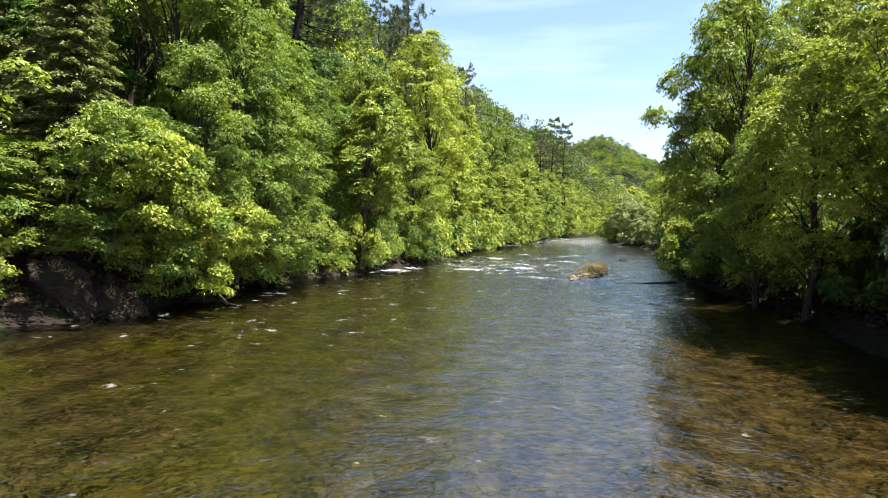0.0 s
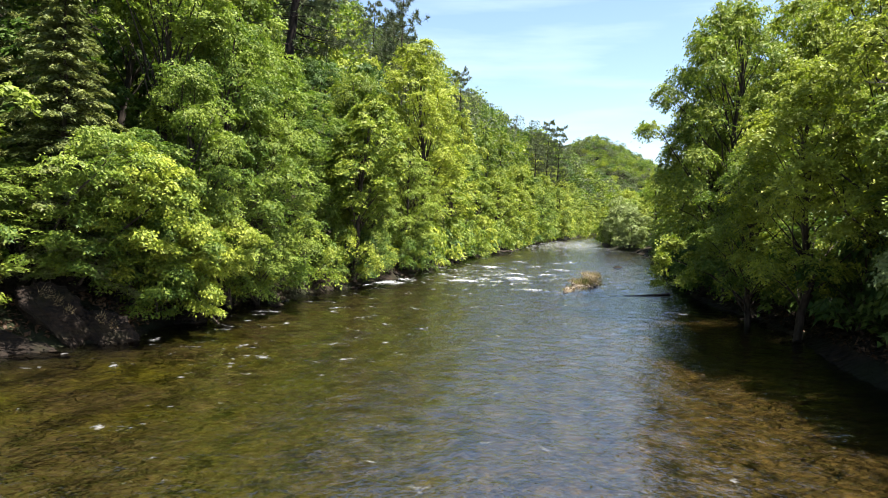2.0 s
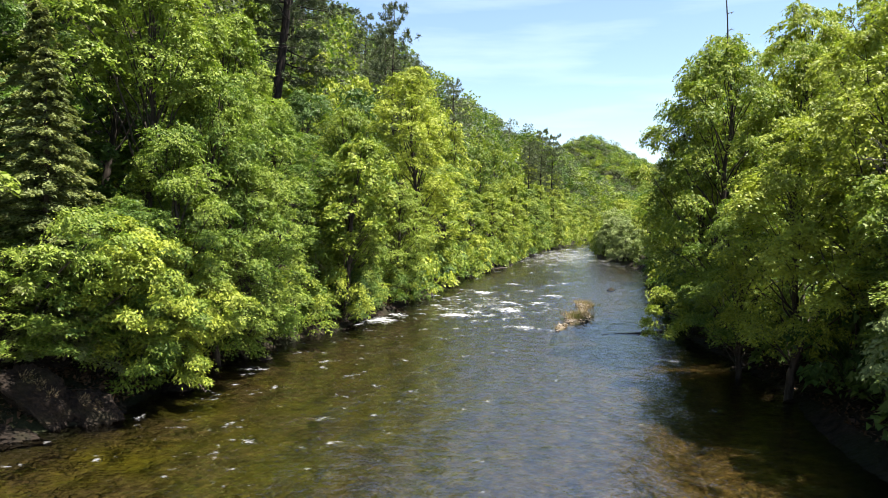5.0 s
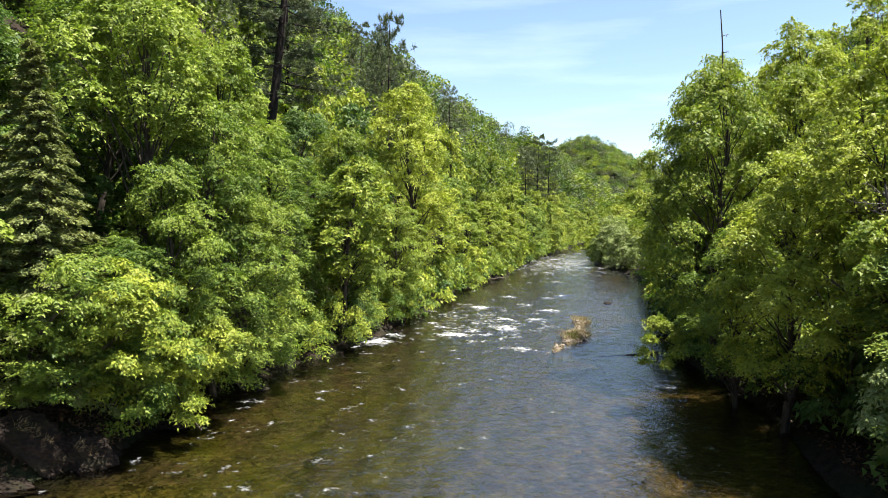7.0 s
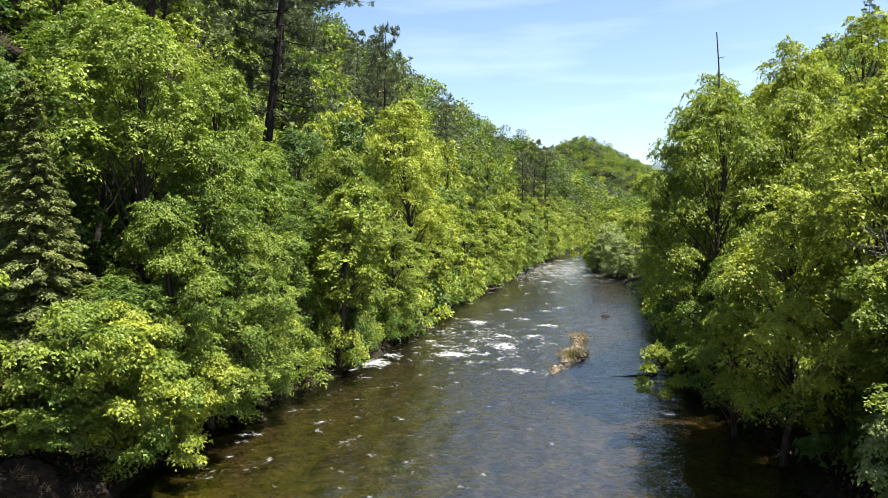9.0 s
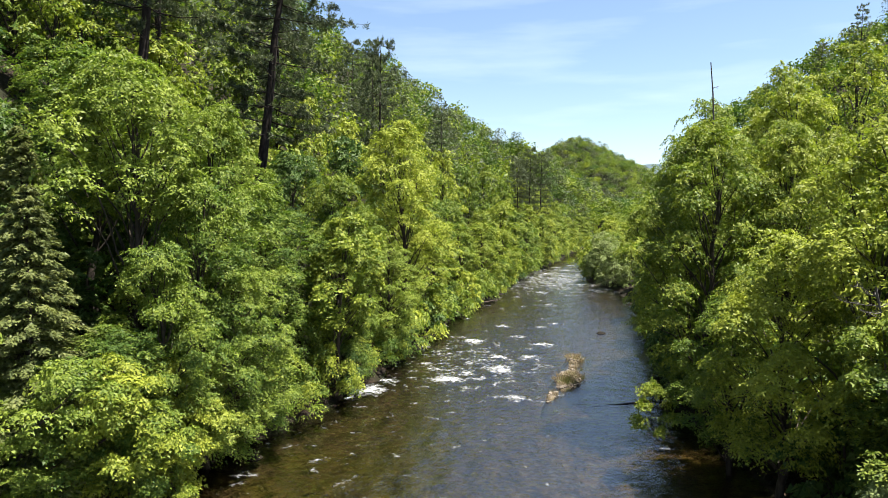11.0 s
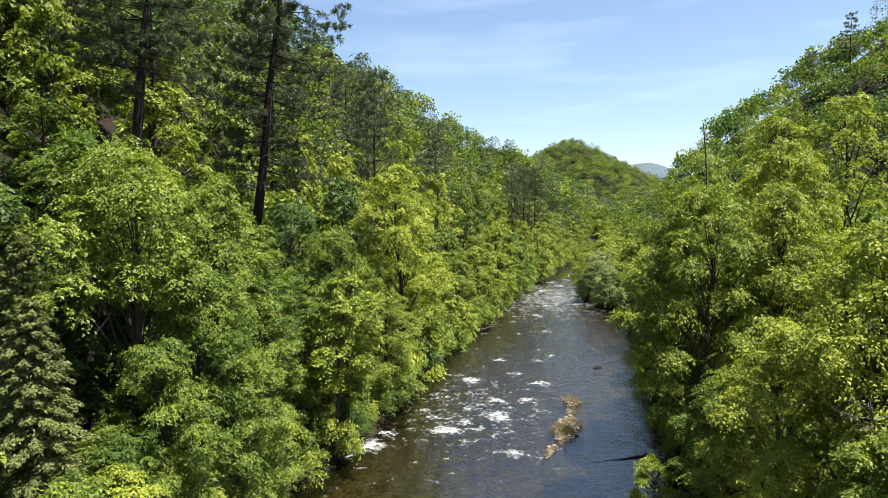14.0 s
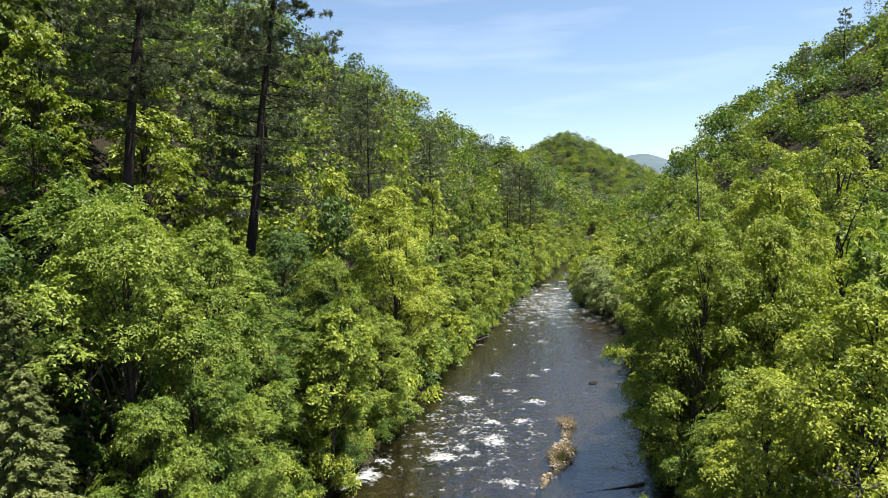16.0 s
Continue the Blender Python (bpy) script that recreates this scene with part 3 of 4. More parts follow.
def pine(seed, H, R, low, whorls, per, tufts, cards, length=0.30, dead=0.0):
    """A tall pine: straight bole, whorled boughs, tufts of needles towards their ends."""
    r = np.random.RandomState(seed)
    rt = 0.014 * H + 0.05
    tp = bend((0, 0, -0.5), (0, 0, H), r, 0, 12, 0.03)
    wood, at, dirs = [tube(tp, np.linspace(rt, 0.03, 12), 10)], [], []
    for w in range(whorls):
        u = w / (whorls - 1)
        z = H * (low + (1 - low) * u * 0.98)
        a0 = np.array([np.interp(z, tp[:, 2], tp[:, 0]), np.interp(z, tp[:, 2], tp[:, 1]), z])
        for b in range(per):
            az = w * 1.1 + b * 6.283 / per + r.uniform(-0.5, 0.5)
            ln = R * (0.35 + 0.75 * np.sin(np.pi * (0.22 + 0.74 * u))) * r.uniform(0.55, 1.1)
            if r.uniform() < dead * (1 - u):
                e = a0 + np.array([np.cos(az) * ln * 0.7, np.sin(az) * ln * 0.7, -0.1 * ln])
                wood.append(tube(bend(a0, e, r, 0.02, 6, 0.14), np.linspace(0.035, 0.006, 6), 4))
                continue
            e = a0 + np.array([np.cos(az) * ln, np.sin(az) * ln, ln * r.uniform(-0.12, 0.30) * (0.4 + u)])
            lp = bend(a0, e, r, 0.05, 7, 0.14)
            wood.append(tube(lp, np.linspace(0.05 * (1.2 - u), 0.008, 7), 4))
            for t in range(tufts):
                s = r.uniform(0.32, 1.03)
                o = np.array([np.interp(s, np.linspace(0, 1, 7), lp[:, j]) for j in range(3)])
                side = np.array([-np.sin(az), np.cos(az), 0]) * r.normal(0, 0.26) * ln * (1.15 - s) + np.array([0, 0, r.normal(0.05, 0.10)])
                at.append(o + side); dirs.append(unit(np.array([np.cos(az), np.sin(az), 0.5]) + side * 1.2))
    at, dirs = np.array(at), np.array(dirs)
    k = np.repeat(np.arange(len(at)), cards)
    q = len(k)
    ax = unit(dirs[k] * 0.6 + r.normal(0, 0.75, (q, 3)))
    L = length * r.uniform(0.7, 1.25, q)
    crown = quads("crown", *small_leaves(at[k] + ax * L[:, None] * 0.5 + r.normal(0, 0.08, (q, 3)), ax, r.normal(0, 1, (q, 3)), L, L * 0.16 + 0.012))
    return {"trunk": joined("trunk", wood, True), "crown": crown}


def hemlock(seed, H, R, sprays, cards, length=0.22):
    """A hemlock: drooping flat sprays in layers from near the foot to a thin tip."""
    r = np.random.RandomState(seed)
    rt = 0.012 * H + 0.02
    tp = bend((0, 0, -0.4), (0, 0, H), r, 0, 10, 0.03)
    wood, at, out = [], [], []
    for i in range(sprays):
        u = (i + r.uniform()) / sprays
        z, az = H * (0.06 + 0.93 * u), i * 2.39996
        ln = R * (1 - u) ** 0.8 * r.uniform(0.55, 1.1) + 0.25
        a0 = np.array([0, 0, z])
        e = a0 + np.array([np.cos(az) * ln, np.sin(az) * ln, -ln * r.uniform(-0.02, 0.34)])
        lp = bend(a0, e, r, -0.10, 6, 0.10)
        wood.append(tube(lp, np.linspace(0.03 * (1.1 - u) + 0.006, 0.005, 6), 4))
        s = np.sqrt(r.uniform(0.05, 1.0, cards))
        o = np.stack([np.interp(s, np.linspace(0, 1, 6), lp[:, j]) for j in range(3)], -1)
        lat = r.normal(0, 0.20, cards) * ln * (1.15 - s) + r.normal(0, 0.05, cards)
        o = o + np.stack([-np.sin(az) * lat, np.cos(az) * lat, -np.abs(lat) * 0.35 + r.normal(0, 0.05, cards)], -1)
        at.append(o)
        out.append(np.stack([np.cos(az) - np.sin(az) * np.sign(lat) * 0.8, np.sin(az) + np.cos(az) * np.sign(lat) * 0.8, 0 * lat - 0.45], -1))
    at, out = np.concatenate(at), np.concatenate(out)
    q = len(at)
    L = length * r.uniform(0.7, 1.3, q)
    crown = quads("crown", *small_leaves(at, out + r.normal(0, 0.5, (q, 3)), np.array([0, 0, 1]) + r.normal(0, 0.55, (q, 3)), L, L * 0.42))
    return {"trunk": joined("trunk", [tube(tp, np.linspace(rt, 0.015, 10), 8)] + wood, True), "crown": crown}


def recoloured(meshes, leaf, bark):
    """The same meshes with other leaves or bark."""
    made = {}
    for k, me in meshes.items():
        made[k] = me.copy()
        made[k].materials.clear()
        made[k].materials.append(leaf if k == "crown" else bark)
    return made


def plant(name, meshes, label, category, x, y, turn=0.0, size=1.0, tall=1.0, group="", tilt=(0, 0), z=None, sink=0.15):
    t = thing(name, label, category, group)
    for k in meshes:
        part(k, meshes[k], None, t)
    h = float(land(x, y)) if z is None else z
    t.matrix_basis = pose(x, y, h - sink, tilt[0], tilt[1], turn) @ Matrix.Diagonal((size, size, size * tall, 1))
    return t


# ---- kinds of tree ----
NEAR = [broadleaf(11, 16, 4.3, 0.10, 44, 28, 36, 0.155, flat=0.34), broadleaf(12, 16, 4.0, 0.16, 42, 28, 36, 0.15, flat=0.38, top=0.7),
        broadleaf(13, 16, 4.6, 0.06, 46, 27, 36, 0.16, flat=0.30, droop=0.6), broadleaf(14, 16, 3.8, 0.22, 42, 28, 36, 0.145, flat=0.42, top=1.0)]
MIDDLE = [broadleaf(21, 14, 4.3, 0.06, 36, 15, 17, 0.315, flat=0.36, twigs=0), broadleaf(22, 14, 4.0, 0.08, 34, 15, 17, 0.30, flat=0.36, top=0.65, twigs=0), broadleaf(23, 14, 4.6, 0.05, 38, 14, 17, 0.32, flat=0.3, twigs=0)]
SHRUB = [broadleaf(31, 3.4, 2.0, 0.02, 13, 22, 24, 0.13, flat=0.5, droop=0.6, twigs=0), broadleaf(32, 4.2, 2.4, 0.02, 15, 22, 24, 0.14, flat=0.35, droop=0.7, twigs=0), broadleaf(33, 2.6, 2.1, 0.0, 11, 22, 24, 0.115, twigs=0)]
SHRUB_FAR = [broadleaf(36, 3.4, 2.0, 0.02, 12, 10, 10, 0.28, flat=0.4, droop=0.6, twigs=0), broadleaf(37, 4.2, 2.4, 0.02, 13, 10, 10, 0.30, flat=0.35, droop=0.7, twigs=0)]
LIFTED = [broadleaf(15, 16, 4.3, 0.24, 44, 28, 36, 0.155, flat=0.34), broadleaf(16, 16, 4.3, 0.20, 44, 28, 36, 0.15, flat=0.30, droop=0.6)]
TALL = broadleaf(45, 20, 4.2, 0.60, 26, 32, 32, 0.17)
THIN = broadleaf(41, 22, 3.2, 0.62, 18, 24, 28, 0.18, sparse=0.8)
WILLOW = broadleaf(42, 7.5, 4.2, 0.01, 26, 26, 24, 0.30, wide=0.32, flat=0.8, droop=0.2)
PINES = [pine(51, 33, 5.2, 0.42, 20, 5, 20, 32, 0.29, 0.35), pine(52, 34, 5.8, 0.34, 22, 5, 20, 32, 0.29, 0.35)]
PINE_FAR = pine(53, 22, 4.0, 0.45, 11, 5, 9, 16, 0.42)
HEMLOCK = hemlock(61, 15, 3.4, 190, 220, 0.17)

COLOURS = {"fresh": LEAF_FRESH, "mid": LEAF_MID, "deep": LEAF_DEEP, "yellow": LEAF_YELLOW}
LABELS = {"fresh": "tall riverbank tree with bright fresh-green spring leaves", "mid": "leafy green broad-leaved tree on the wooded bank",
          "deep": "dense dark-green broad-leaved tree on the bank", "yellow": "young tree with yellow-green leaves over the water"}
near = {(i, c): recoloured(p, COLOURS[c], BARK) for i, p in enumerate(NEAR) for c in COLOURS}
lifted = {(i, c): recoloured(p, COLOURS[c], BARK) for i, p in enumerate(LIFTED) for c in COLOURS}
middle = {(i, c): recoloured(p, COLOURS[c], BARK) for i, p in enumerate(MIDDLE) for c in COLOURS}
shrubs = {(i, c): recoloured(p, COLOURS[c], BARK) for i, p in enumerate(SHRUB) for c in COLOURS}
shrubs_far = {(i, c): recoloured(p, COLOURS[c], BARK) for i, p in enumerate(SHRUB_FAR) for c in COLOURS}
thin, willow = recoloured(THIN, LEAF_FRESH, BARK), recoloured(WILLOW, LEAF_WILLOW, BARK)
pines = [recoloured(p, NEEDLE, BARK_PINE) for p in PINES]
pine_far, hemlock_tree = recoloured(PINE_FAR, NEEDLE, BARK_PINE), recoloured(HEMLOCK, NEEDLE_HEMLOCK, BARK)

# ---- trees of the near banks: x, y, crown top above the water, crown radius, leaves ----
rt = random.Random(5)
# First three deep trees are added; their dark leaves stand for the hollow's shade.
LEFT_NEAR = [(-17.4, 20.4, 6.6, 2.8, "mid"), (-14.7, 23.2, 8.2, 2.8, "mid"), (-14.2, 25.6, 11.6, 3.2, "mid"), (-13.6, 29.0, 14.5, 3.4, "mid"), (-21.5, 27.0, 14.0, 4.0, "deep"), (-19.5, 33.5, 15.0, 4.2, "deep"), (-24.5, 31.0, 17.0, 4.2, "deep"), (-15.8, 33.5, 18.8, 4.2, "mid"), (-12.9, 30.5, 10.4, 3.3, "mid"), (-14.6, 38, 13.5, 3.8, "mid"),
             (-12.8, 46.5, 16, 3.8, "fresh"), (-11.2, 43.5, 12.8, 3.0, "mid"), (-9.6, 52, 10.5, 3.5, "mid"), (-9.7, 58, 21.5, 5.0, "fresh"), (-10.0, 66, 13.5, 4.0, "fresh"),
             (-20.5, 18.5, 12, 3.8, "mid"), (-23, 36, 17, 4.4, "mid"), (-18.5, 42, 17.5, 4.2, "mid"), (-16.5, 50, 18, 4.4, "deep"), (-25, 39, 19, 4.5, "mid"),
             # The pair at y 15 and 13.5 is unseen, added to shade the bank.
             (-24, 15, 17, 4.3, "deep"), (-19.5, 13.5, 14, 4.2, "mid"), (-16, 63, 21, 4.3, "deep"), (-27, 31, 19, 4.5, "deep")]
RIGHT_NEAR = [(13.9, 17.5, 9.8, 3.5, "yellow"), (14.3, 21.5, 9.6, 3.5, "mid"), (14.2, 25, 16.2, 4.0, "fresh"), (11.8, 28, 12.2, 3.6, "fresh"), (11.0, 31.5, 9.2, 3.0, "mid"), (12.0, 38.5, 18.4, 4.4, "fresh"),
              (18.2, 43, 21.5, 4.2, "fresh"), (14.6, 48.5, 21.5, 4.3, "mid"), (12.4, 44.5, 19.0, 4.2, "fresh"), (16.5, 39.5, 18.5, 3.8, "fresh"), (15.8, 56, 16, 4.0, "mid"), (18.2, 20, 15.5, 4.2, "fresh"), (19.5, 31, 15.6, 4.2, "fresh"),
              # Last three: unseen trees added to shade the near water and bank.
              (22, 39, 17, 4.4, "mid"), (23.5, 25, 14.8, 4.2, "fresh"), (22, 52, 19, 4.2, "mid"), (24, 14, 15, 4.2, "mid"), (15.4, 13.2, 17, 4.0, "mid"), (19, 10.5, 18, 4.2, "deep"), (18.5, 26.0, 16.5, 4.0, "deep")]
for rows, side in ((LEFT_NEAR, "trees of the steep bank"), (RIGHT_NEAR, "trees of the low bank")):
    for i, (x, y, zt, R, c) in enumerate(rows):
        front = (-19 < x < 19) and y < 62
        m = near[(i * 7 + len(rows)) % 4, c] if front else middle[i % 3, c]
        open_foot = front and x > 0 and 22.5 < y < 50
        if open_foot:
            m = lifted[i % 2, c]
        foot = float(land(x, y))
        base = 4.3 if open_foot else (4.3, 4.0, 4.6, 3.8)[(i * 7 + len(rows)) % 4] if front else 4.3
        s = R / base
        plant("tree", m, LABELS[c], "tree", x, y, rt.uniform(0, 360), s, (zt - foot) / (16 if front else 14) / s, side)
plant("tree", thin, "slender tree with a high open crown of new leaves", "tree", 23.5, 47, 160, 1.0, 1.06, "trees of the low bank")
plant("tree", thin, "slender tree with a high open crown of new leaves", "tree", 20.5, 50, 40, 1.0, 1.04, "trees of the low bank")

plant("tree", recoloured(TALL, LEAF_MID, BARK), "tall tree with a bare dark trunk and a fresh-green crown", "tree", -16.0, 27.2, 60, 0.92, 1.0, "trees of the steep bank")
plant("tree", recoloured(TALL, LEAF_MID, BARK), "tall tree with a bare dark trunk in a shaded hollow", "tree", -20.6, 30.5, 0, 1.0, 0.85, "trees of the steep bank", (0, 3))
plant("tree", recoloured(TALL, LEAF_DEEP, BARK), "tall tree with a bare dark trunk in a shaded hollow", "tree", -24.5, 25, 130, 1.0, 0.85, "trees of the steep bank")

# farther along both banks
LEFT_MID = [(-13, 72, 17), (-9, 77, 12.5), (-10, 84, 15), (-7, 90, 12.5), (-9, 97, 16), (-4.2, 99, 12.5), (-5, 107, 15.5), (-1.2, 110, 12.5), (-1.8, 118, 15), (1.2, 124, 13.5), (-1, 131, 17), (3.4, 136, 13.5), (3.5, 147, 15), (7, 153, 13), (8, 163, 15), (7, 172, 12.5), (7, 184, 14.5), (12, 194, 12.5), (14, 206, 13.5), (18, 220, 12.5), (22, 236, 12.5), (26, 252, 12.5), (29, 268, 12.5), (33, 286, 12.5), (46, 302, 14), (-34, 45, 27), (-31, 55, 28), (-25, 59, 24), (-37, 50, 36), (-35, 62, 36), (-28, 66, 31), (-22, 68, 27), (-42, 60, 42), (-19, 74, 25), (-17, 86, 24), (-15, 100, 24), (-12, 112, 24), (-8, 124, 23), (-6, 138, 24), (-2, 150, 22), (2, 166, 22), (6, 180, 22), (10, 198, 22), (14, 214, 20), (56, 326, 15), (50, 316, 13), (72, 335, 16), (64, 350, 17), (-50, 62, 48), (-56, 70, 53), (-47, 71, 47), (-62, 78, 58), (-56, 60, 51), (-44, 54, 42)]
RIGHT_MID = [(17.2, 64, 14.5), (18.6, 72, 13), (19, 80, 12.5), (21, 88, 12), (21.5, 96, 11.5), (23.5, 104, 12), (24, 62, 17), (25, 72, 16), (26, 83, 15), (28, 95, 14), (22, 113, 12.5), (19.5, 127, 10), (21, 137, 11.5),
             (23, 148, 12), (24.5, 160, 13), (27, 172, 13), (30, 184, 14), (33, 198, 14), (36, 214, 14), (41, 230, 14), (46, 248, 15), (52, 266, 15), (27, 118, 14), (28, 130, 14), (31, 145, 15), (34, 162, 15), (60, 284, 15), (70, 296, 15), (85, 310, 16)]
for rows, side in ((LEFT_MID, "trees of the steep bank"), (RIGHT_MID, "trees of the low bank")):
    for i, (x, y, zt) in enumerate(rows):
        c = ("fresh", "fresh", "yellow", "mid", "fresh", "fresh", "mid")[(i * 5) % 7]
        plant("tree", middle[i % 3, c], LABELS[c], "tree", x, y, rt.uniform(0, 360), rt.uniform(0.85, 1.08), (zt - float(land(x, y))) / 14, side)

# conifers
plant("pine_tree", pines[0], "tall dark pine with a bare lower trunk", "tree", -26.9, 43.4, 0, 1.05, 1.05, "pines", (0, 7))
plant("pine_tree", pines[1], "tall dark pine with a bare lower trunk", "tree", -21.8, 52, 0, 1.05, 1.08, "pines", (0, 7.5))
plant("pine_tree", pines[0], "tall dark pine on the slope", "tree", -33, 58, 130, 0.9, 1.0, "pines")
plant("pine_tree", pines[1], "tall dark pine on the slope", "tree", -25, 68, 80, 0.8, 1.0, "pines")
plant("hemlock_tree", hemlock_tree, "grey-green hemlock with drooping sprays", "tree", -16.5, 21.6, 0, 0.98, 0.80)
plant("hemlock_tree", hemlock_tree, "grey-green hemlock with drooping sprays", "tree", -18.4, 23.6, 200, 0.95, 0.90)
plant("hemlock_tree", hemlock_tree, "grey-green hemlock with drooping sprays", "tree", -26, 26, 90, 1.2, 1.2)
for x, y, zt in ((4.7, 160, 29), (7.5, 163, 28), (1.5, 157, 26), (-17, 84, 35), (-20, 92, 33), (-24, 110, 40), (-30, 120, 45), (-14, 128, 34), (116, 231, 84), (104, 232, 72)):
    f = float(land(x, y))
    plant("pine_tree", pine_far, "dark pine standing above the bank trees", "tree", x, y, rt.uniform(0, 360), 0.9, (zt - f) / 22 / 0.9, "pines")

# pale willow bush on the gravel spit
plant("willow_bush", willow, "pale grey-green willow bush on a gravel spit", "bush", 18.0, 111.5, 0, 0.95, 1.0)
plant("willow_bush", willow, "pale grey-green willow bush on a gravel spit", "bush", 17.2, 121, 120, 1.0, 1.15)

# undergrowth along the water
for i in range(50):
    y = 17 + i * 2.1 + rt.uniform(-0.6, 0.6)
    if y < 23:
        continue
    x = float(np.interp(y, SHORE_L[:, 0], SHORE_L[:, 1])) - rt.uniform(0.0, 0.9)
    c = ("mid", "fresh", "deep", "mid", "fresh")[i % 5]
    plant("shrub", shrubs[i % 3, c] if y < 50 else shrubs_far[i % 2, c], "leafy green shrub hanging over the water", "bush", x, y, rt.uniform(0, 360), rt.uniform(0.8, 1.25), rt.uniform(0.9, 1.25), "bank shrubs")
for i in range(28):
    y = 14 + i * 2.6 + rt.uniform(-0.8, 0.8)
    if y < 36:
        continue
    x = float(np.interp(y, SHORE_R[:, 0], SHORE_R[:, 1])) + rt.uniform(0.5, 1.5)
    c = ("deep", "mid", "deep", "mid", "fresh")[i % 5]
    plant("shrub", shrubs[(i + 1) % 3, c] if y < 50 else shrubs_far[i % 2, c], "dark green shrub at the foot of the bank", "bush", x, y, rt.uniform(0, 360), rt.uniform(0.8, 1.2), rt.uniform(0.9, 1.2), "bank shrubs")


for i in range(27):
    y = 122 + i * 6.6 + rt.uniform(-1.5, 1.5)
    for line, side, c in ((SHORE_L, -1, ("fresh", "mid", "yellow")[i % 3]), (SHORE_R, 1, ("mid", "fresh")[i % 2])):
        x = float(np.interp(y, line[:, 0], line[:, 1])) + side * rt.uniform(0.2, 1.4)
        plant("shrub", shrubs_far[i % 2, c], "leafy green shrub hanging over the water", "bush", x, y, rt.uniform(0, 360), rt.uniform(1.2, 1.7), rt.uniform(1.0, 1.3), "bank shrubs")


# ---- hill woods: crowns past counting ----
def crown_points(seed, H, R, bumps, leaves, length):
    """The leaf corners of one rounded, uneven crown, three to a leaf."""
    r = np.random.RandomState(seed)
    az, el = r.uniform(0, 6.283, bumps), np.arcsin(r.uniform(-0.25, 1.0, bumps))
    c = np.stack([np.cos(az) * np.cos(el) * R * 0.55, np.sin(az) * np.cos(el) * R * 0.55, H - R * 1.05 + np.sin(el) * R * 0.75], -1)
    k = r.randint(0, bumps, leaves)
    d = unit(r.normal(0, 1, (leaves, 3)) + np.array([0, 0, 0.45]))
    size = R * r.uniform(0.34, 0.52, bumps)
    at = c[k] + d * (size[k] * r.uniform(0.7, 1.08, leaves))[:, None] - np.array([0, 0, 1]) * (r.uniform(0, 1, leaves) ** 4 * H * 0.35)[:, None]
    L = length * r.uniform(0.65, 1.25, leaves)
    return small_leaves(at, r.normal(0, 1, (leaves, 3)) - np.array([0, 0, 0.3]), d + r.normal(0, 0.45, (leaves, 3)), L, L * 0.85)[0]


def spire_points(seed, H, R, cards, size):
    r = np.random.RandomState(seed)
    u, a = r.uniform(0, 1, cards) ** 0.8, r.uniform(0, 6.283, cards)
    w = R * np.sin(np.pi * (0.12 + 0.80 * u)) ** 0.8 * 1.15 * r.uniform(0.4, 1.15, cards) + 0.15
    at = np.stack([np.cos(a) * w, np.sin(a) * w, H * (0.22 + 0.78 * u)], -1)
    L = size * r.uniform(0.6, 1.2, cards)
    ax = np.stack([np.cos(a), np.sin(a), -0.3 + 0 * a], -1) + r.normal(0, 0.4, (cards, 3))
    return small_leaves(at, ax, np.array([0, 0, 1]) + r.normal(0, 0.4, (cards, 3)), L, L * 0.5)[0]


def woods(name, label, spots, kinds, spires, seed, conifers=0.15, shares=(0.45, 0.40, 0.15)):
    """Many crowns, each turned, stretched and coloured differently, in one sheet of forest."""
    r = np.random.RandomState(seed)
    vs, mats = [], []
    for x, y, z, R, H in spots:
        con = r.uniform() < conifers
        grade = 0 if math.hypot(x, y) < 105 else 1 if math.hypot(x, y) < 240 else 2
        pick = spires if con else kinds[grade]
        p = pick[r.randint(len(pick))]
        a, k = r.uniform(0, 6.283), R / 4.4
        c, n = np.cos(a) * k, np.sin(a) * k
        vs.append(np.stack([p[:, 0] * c - p[:, 1] * n + x, p[:, 0] * n + p[:, 1] * c + y, p[:, 2] * H / 13 * (1.15 if con else 1.0) + z - 0.3], -1))
        mats.append(np.full(len(p) // 3, 3 if con else int(r.choice(3, p=shares))))
    v = np.concatenate(vs)
    ob = new(name, quads(name, v, np.arange(len(v)).reshape(-1, 3)))
    for m in (LEAF_FRESH, LEAF_MID, LEAF_DEEP, NEEDLE):
        ob.data.materials.append(m)
    ob.data.polygons.foreach_set("material_index", np.concatenate(mats).astype(np.int32))
    return tagged(ob, label, "forest", kind="stuff")


def scatter(x0, x1, y0, y1, gap, seed, test, spread=0.64):
    r = np.random.RandomState(seed)
    X, Y = np.meshgrid(np.arange(x0, x1, gap), np.arange(y0, y1, gap))
    X, Y = X.ravel() + r.uniform(-0.45, 0.45, X.size) * gap, Y.ravel() + r.uniform(-0.45, 0.45, X.size) * gap
    Z = land(X, Y)
    l, rr = np.interp(Y, SHORE_L[:, 0], SHORE_L[:, 1]), np.interp(Y, SHORE_R[:, 0], SHORE_R[:, 1])
    k = test(X, Y, Z, l - X, X - rr)
    s = r.uniform(0.8, 1.25, X.size)
    return [(x, y, z, gap * spread * q, (10 + 4 * r.uniform()) * q) for x, y, z, q in zip(X[k], Y[k], Z[k], s[k])]


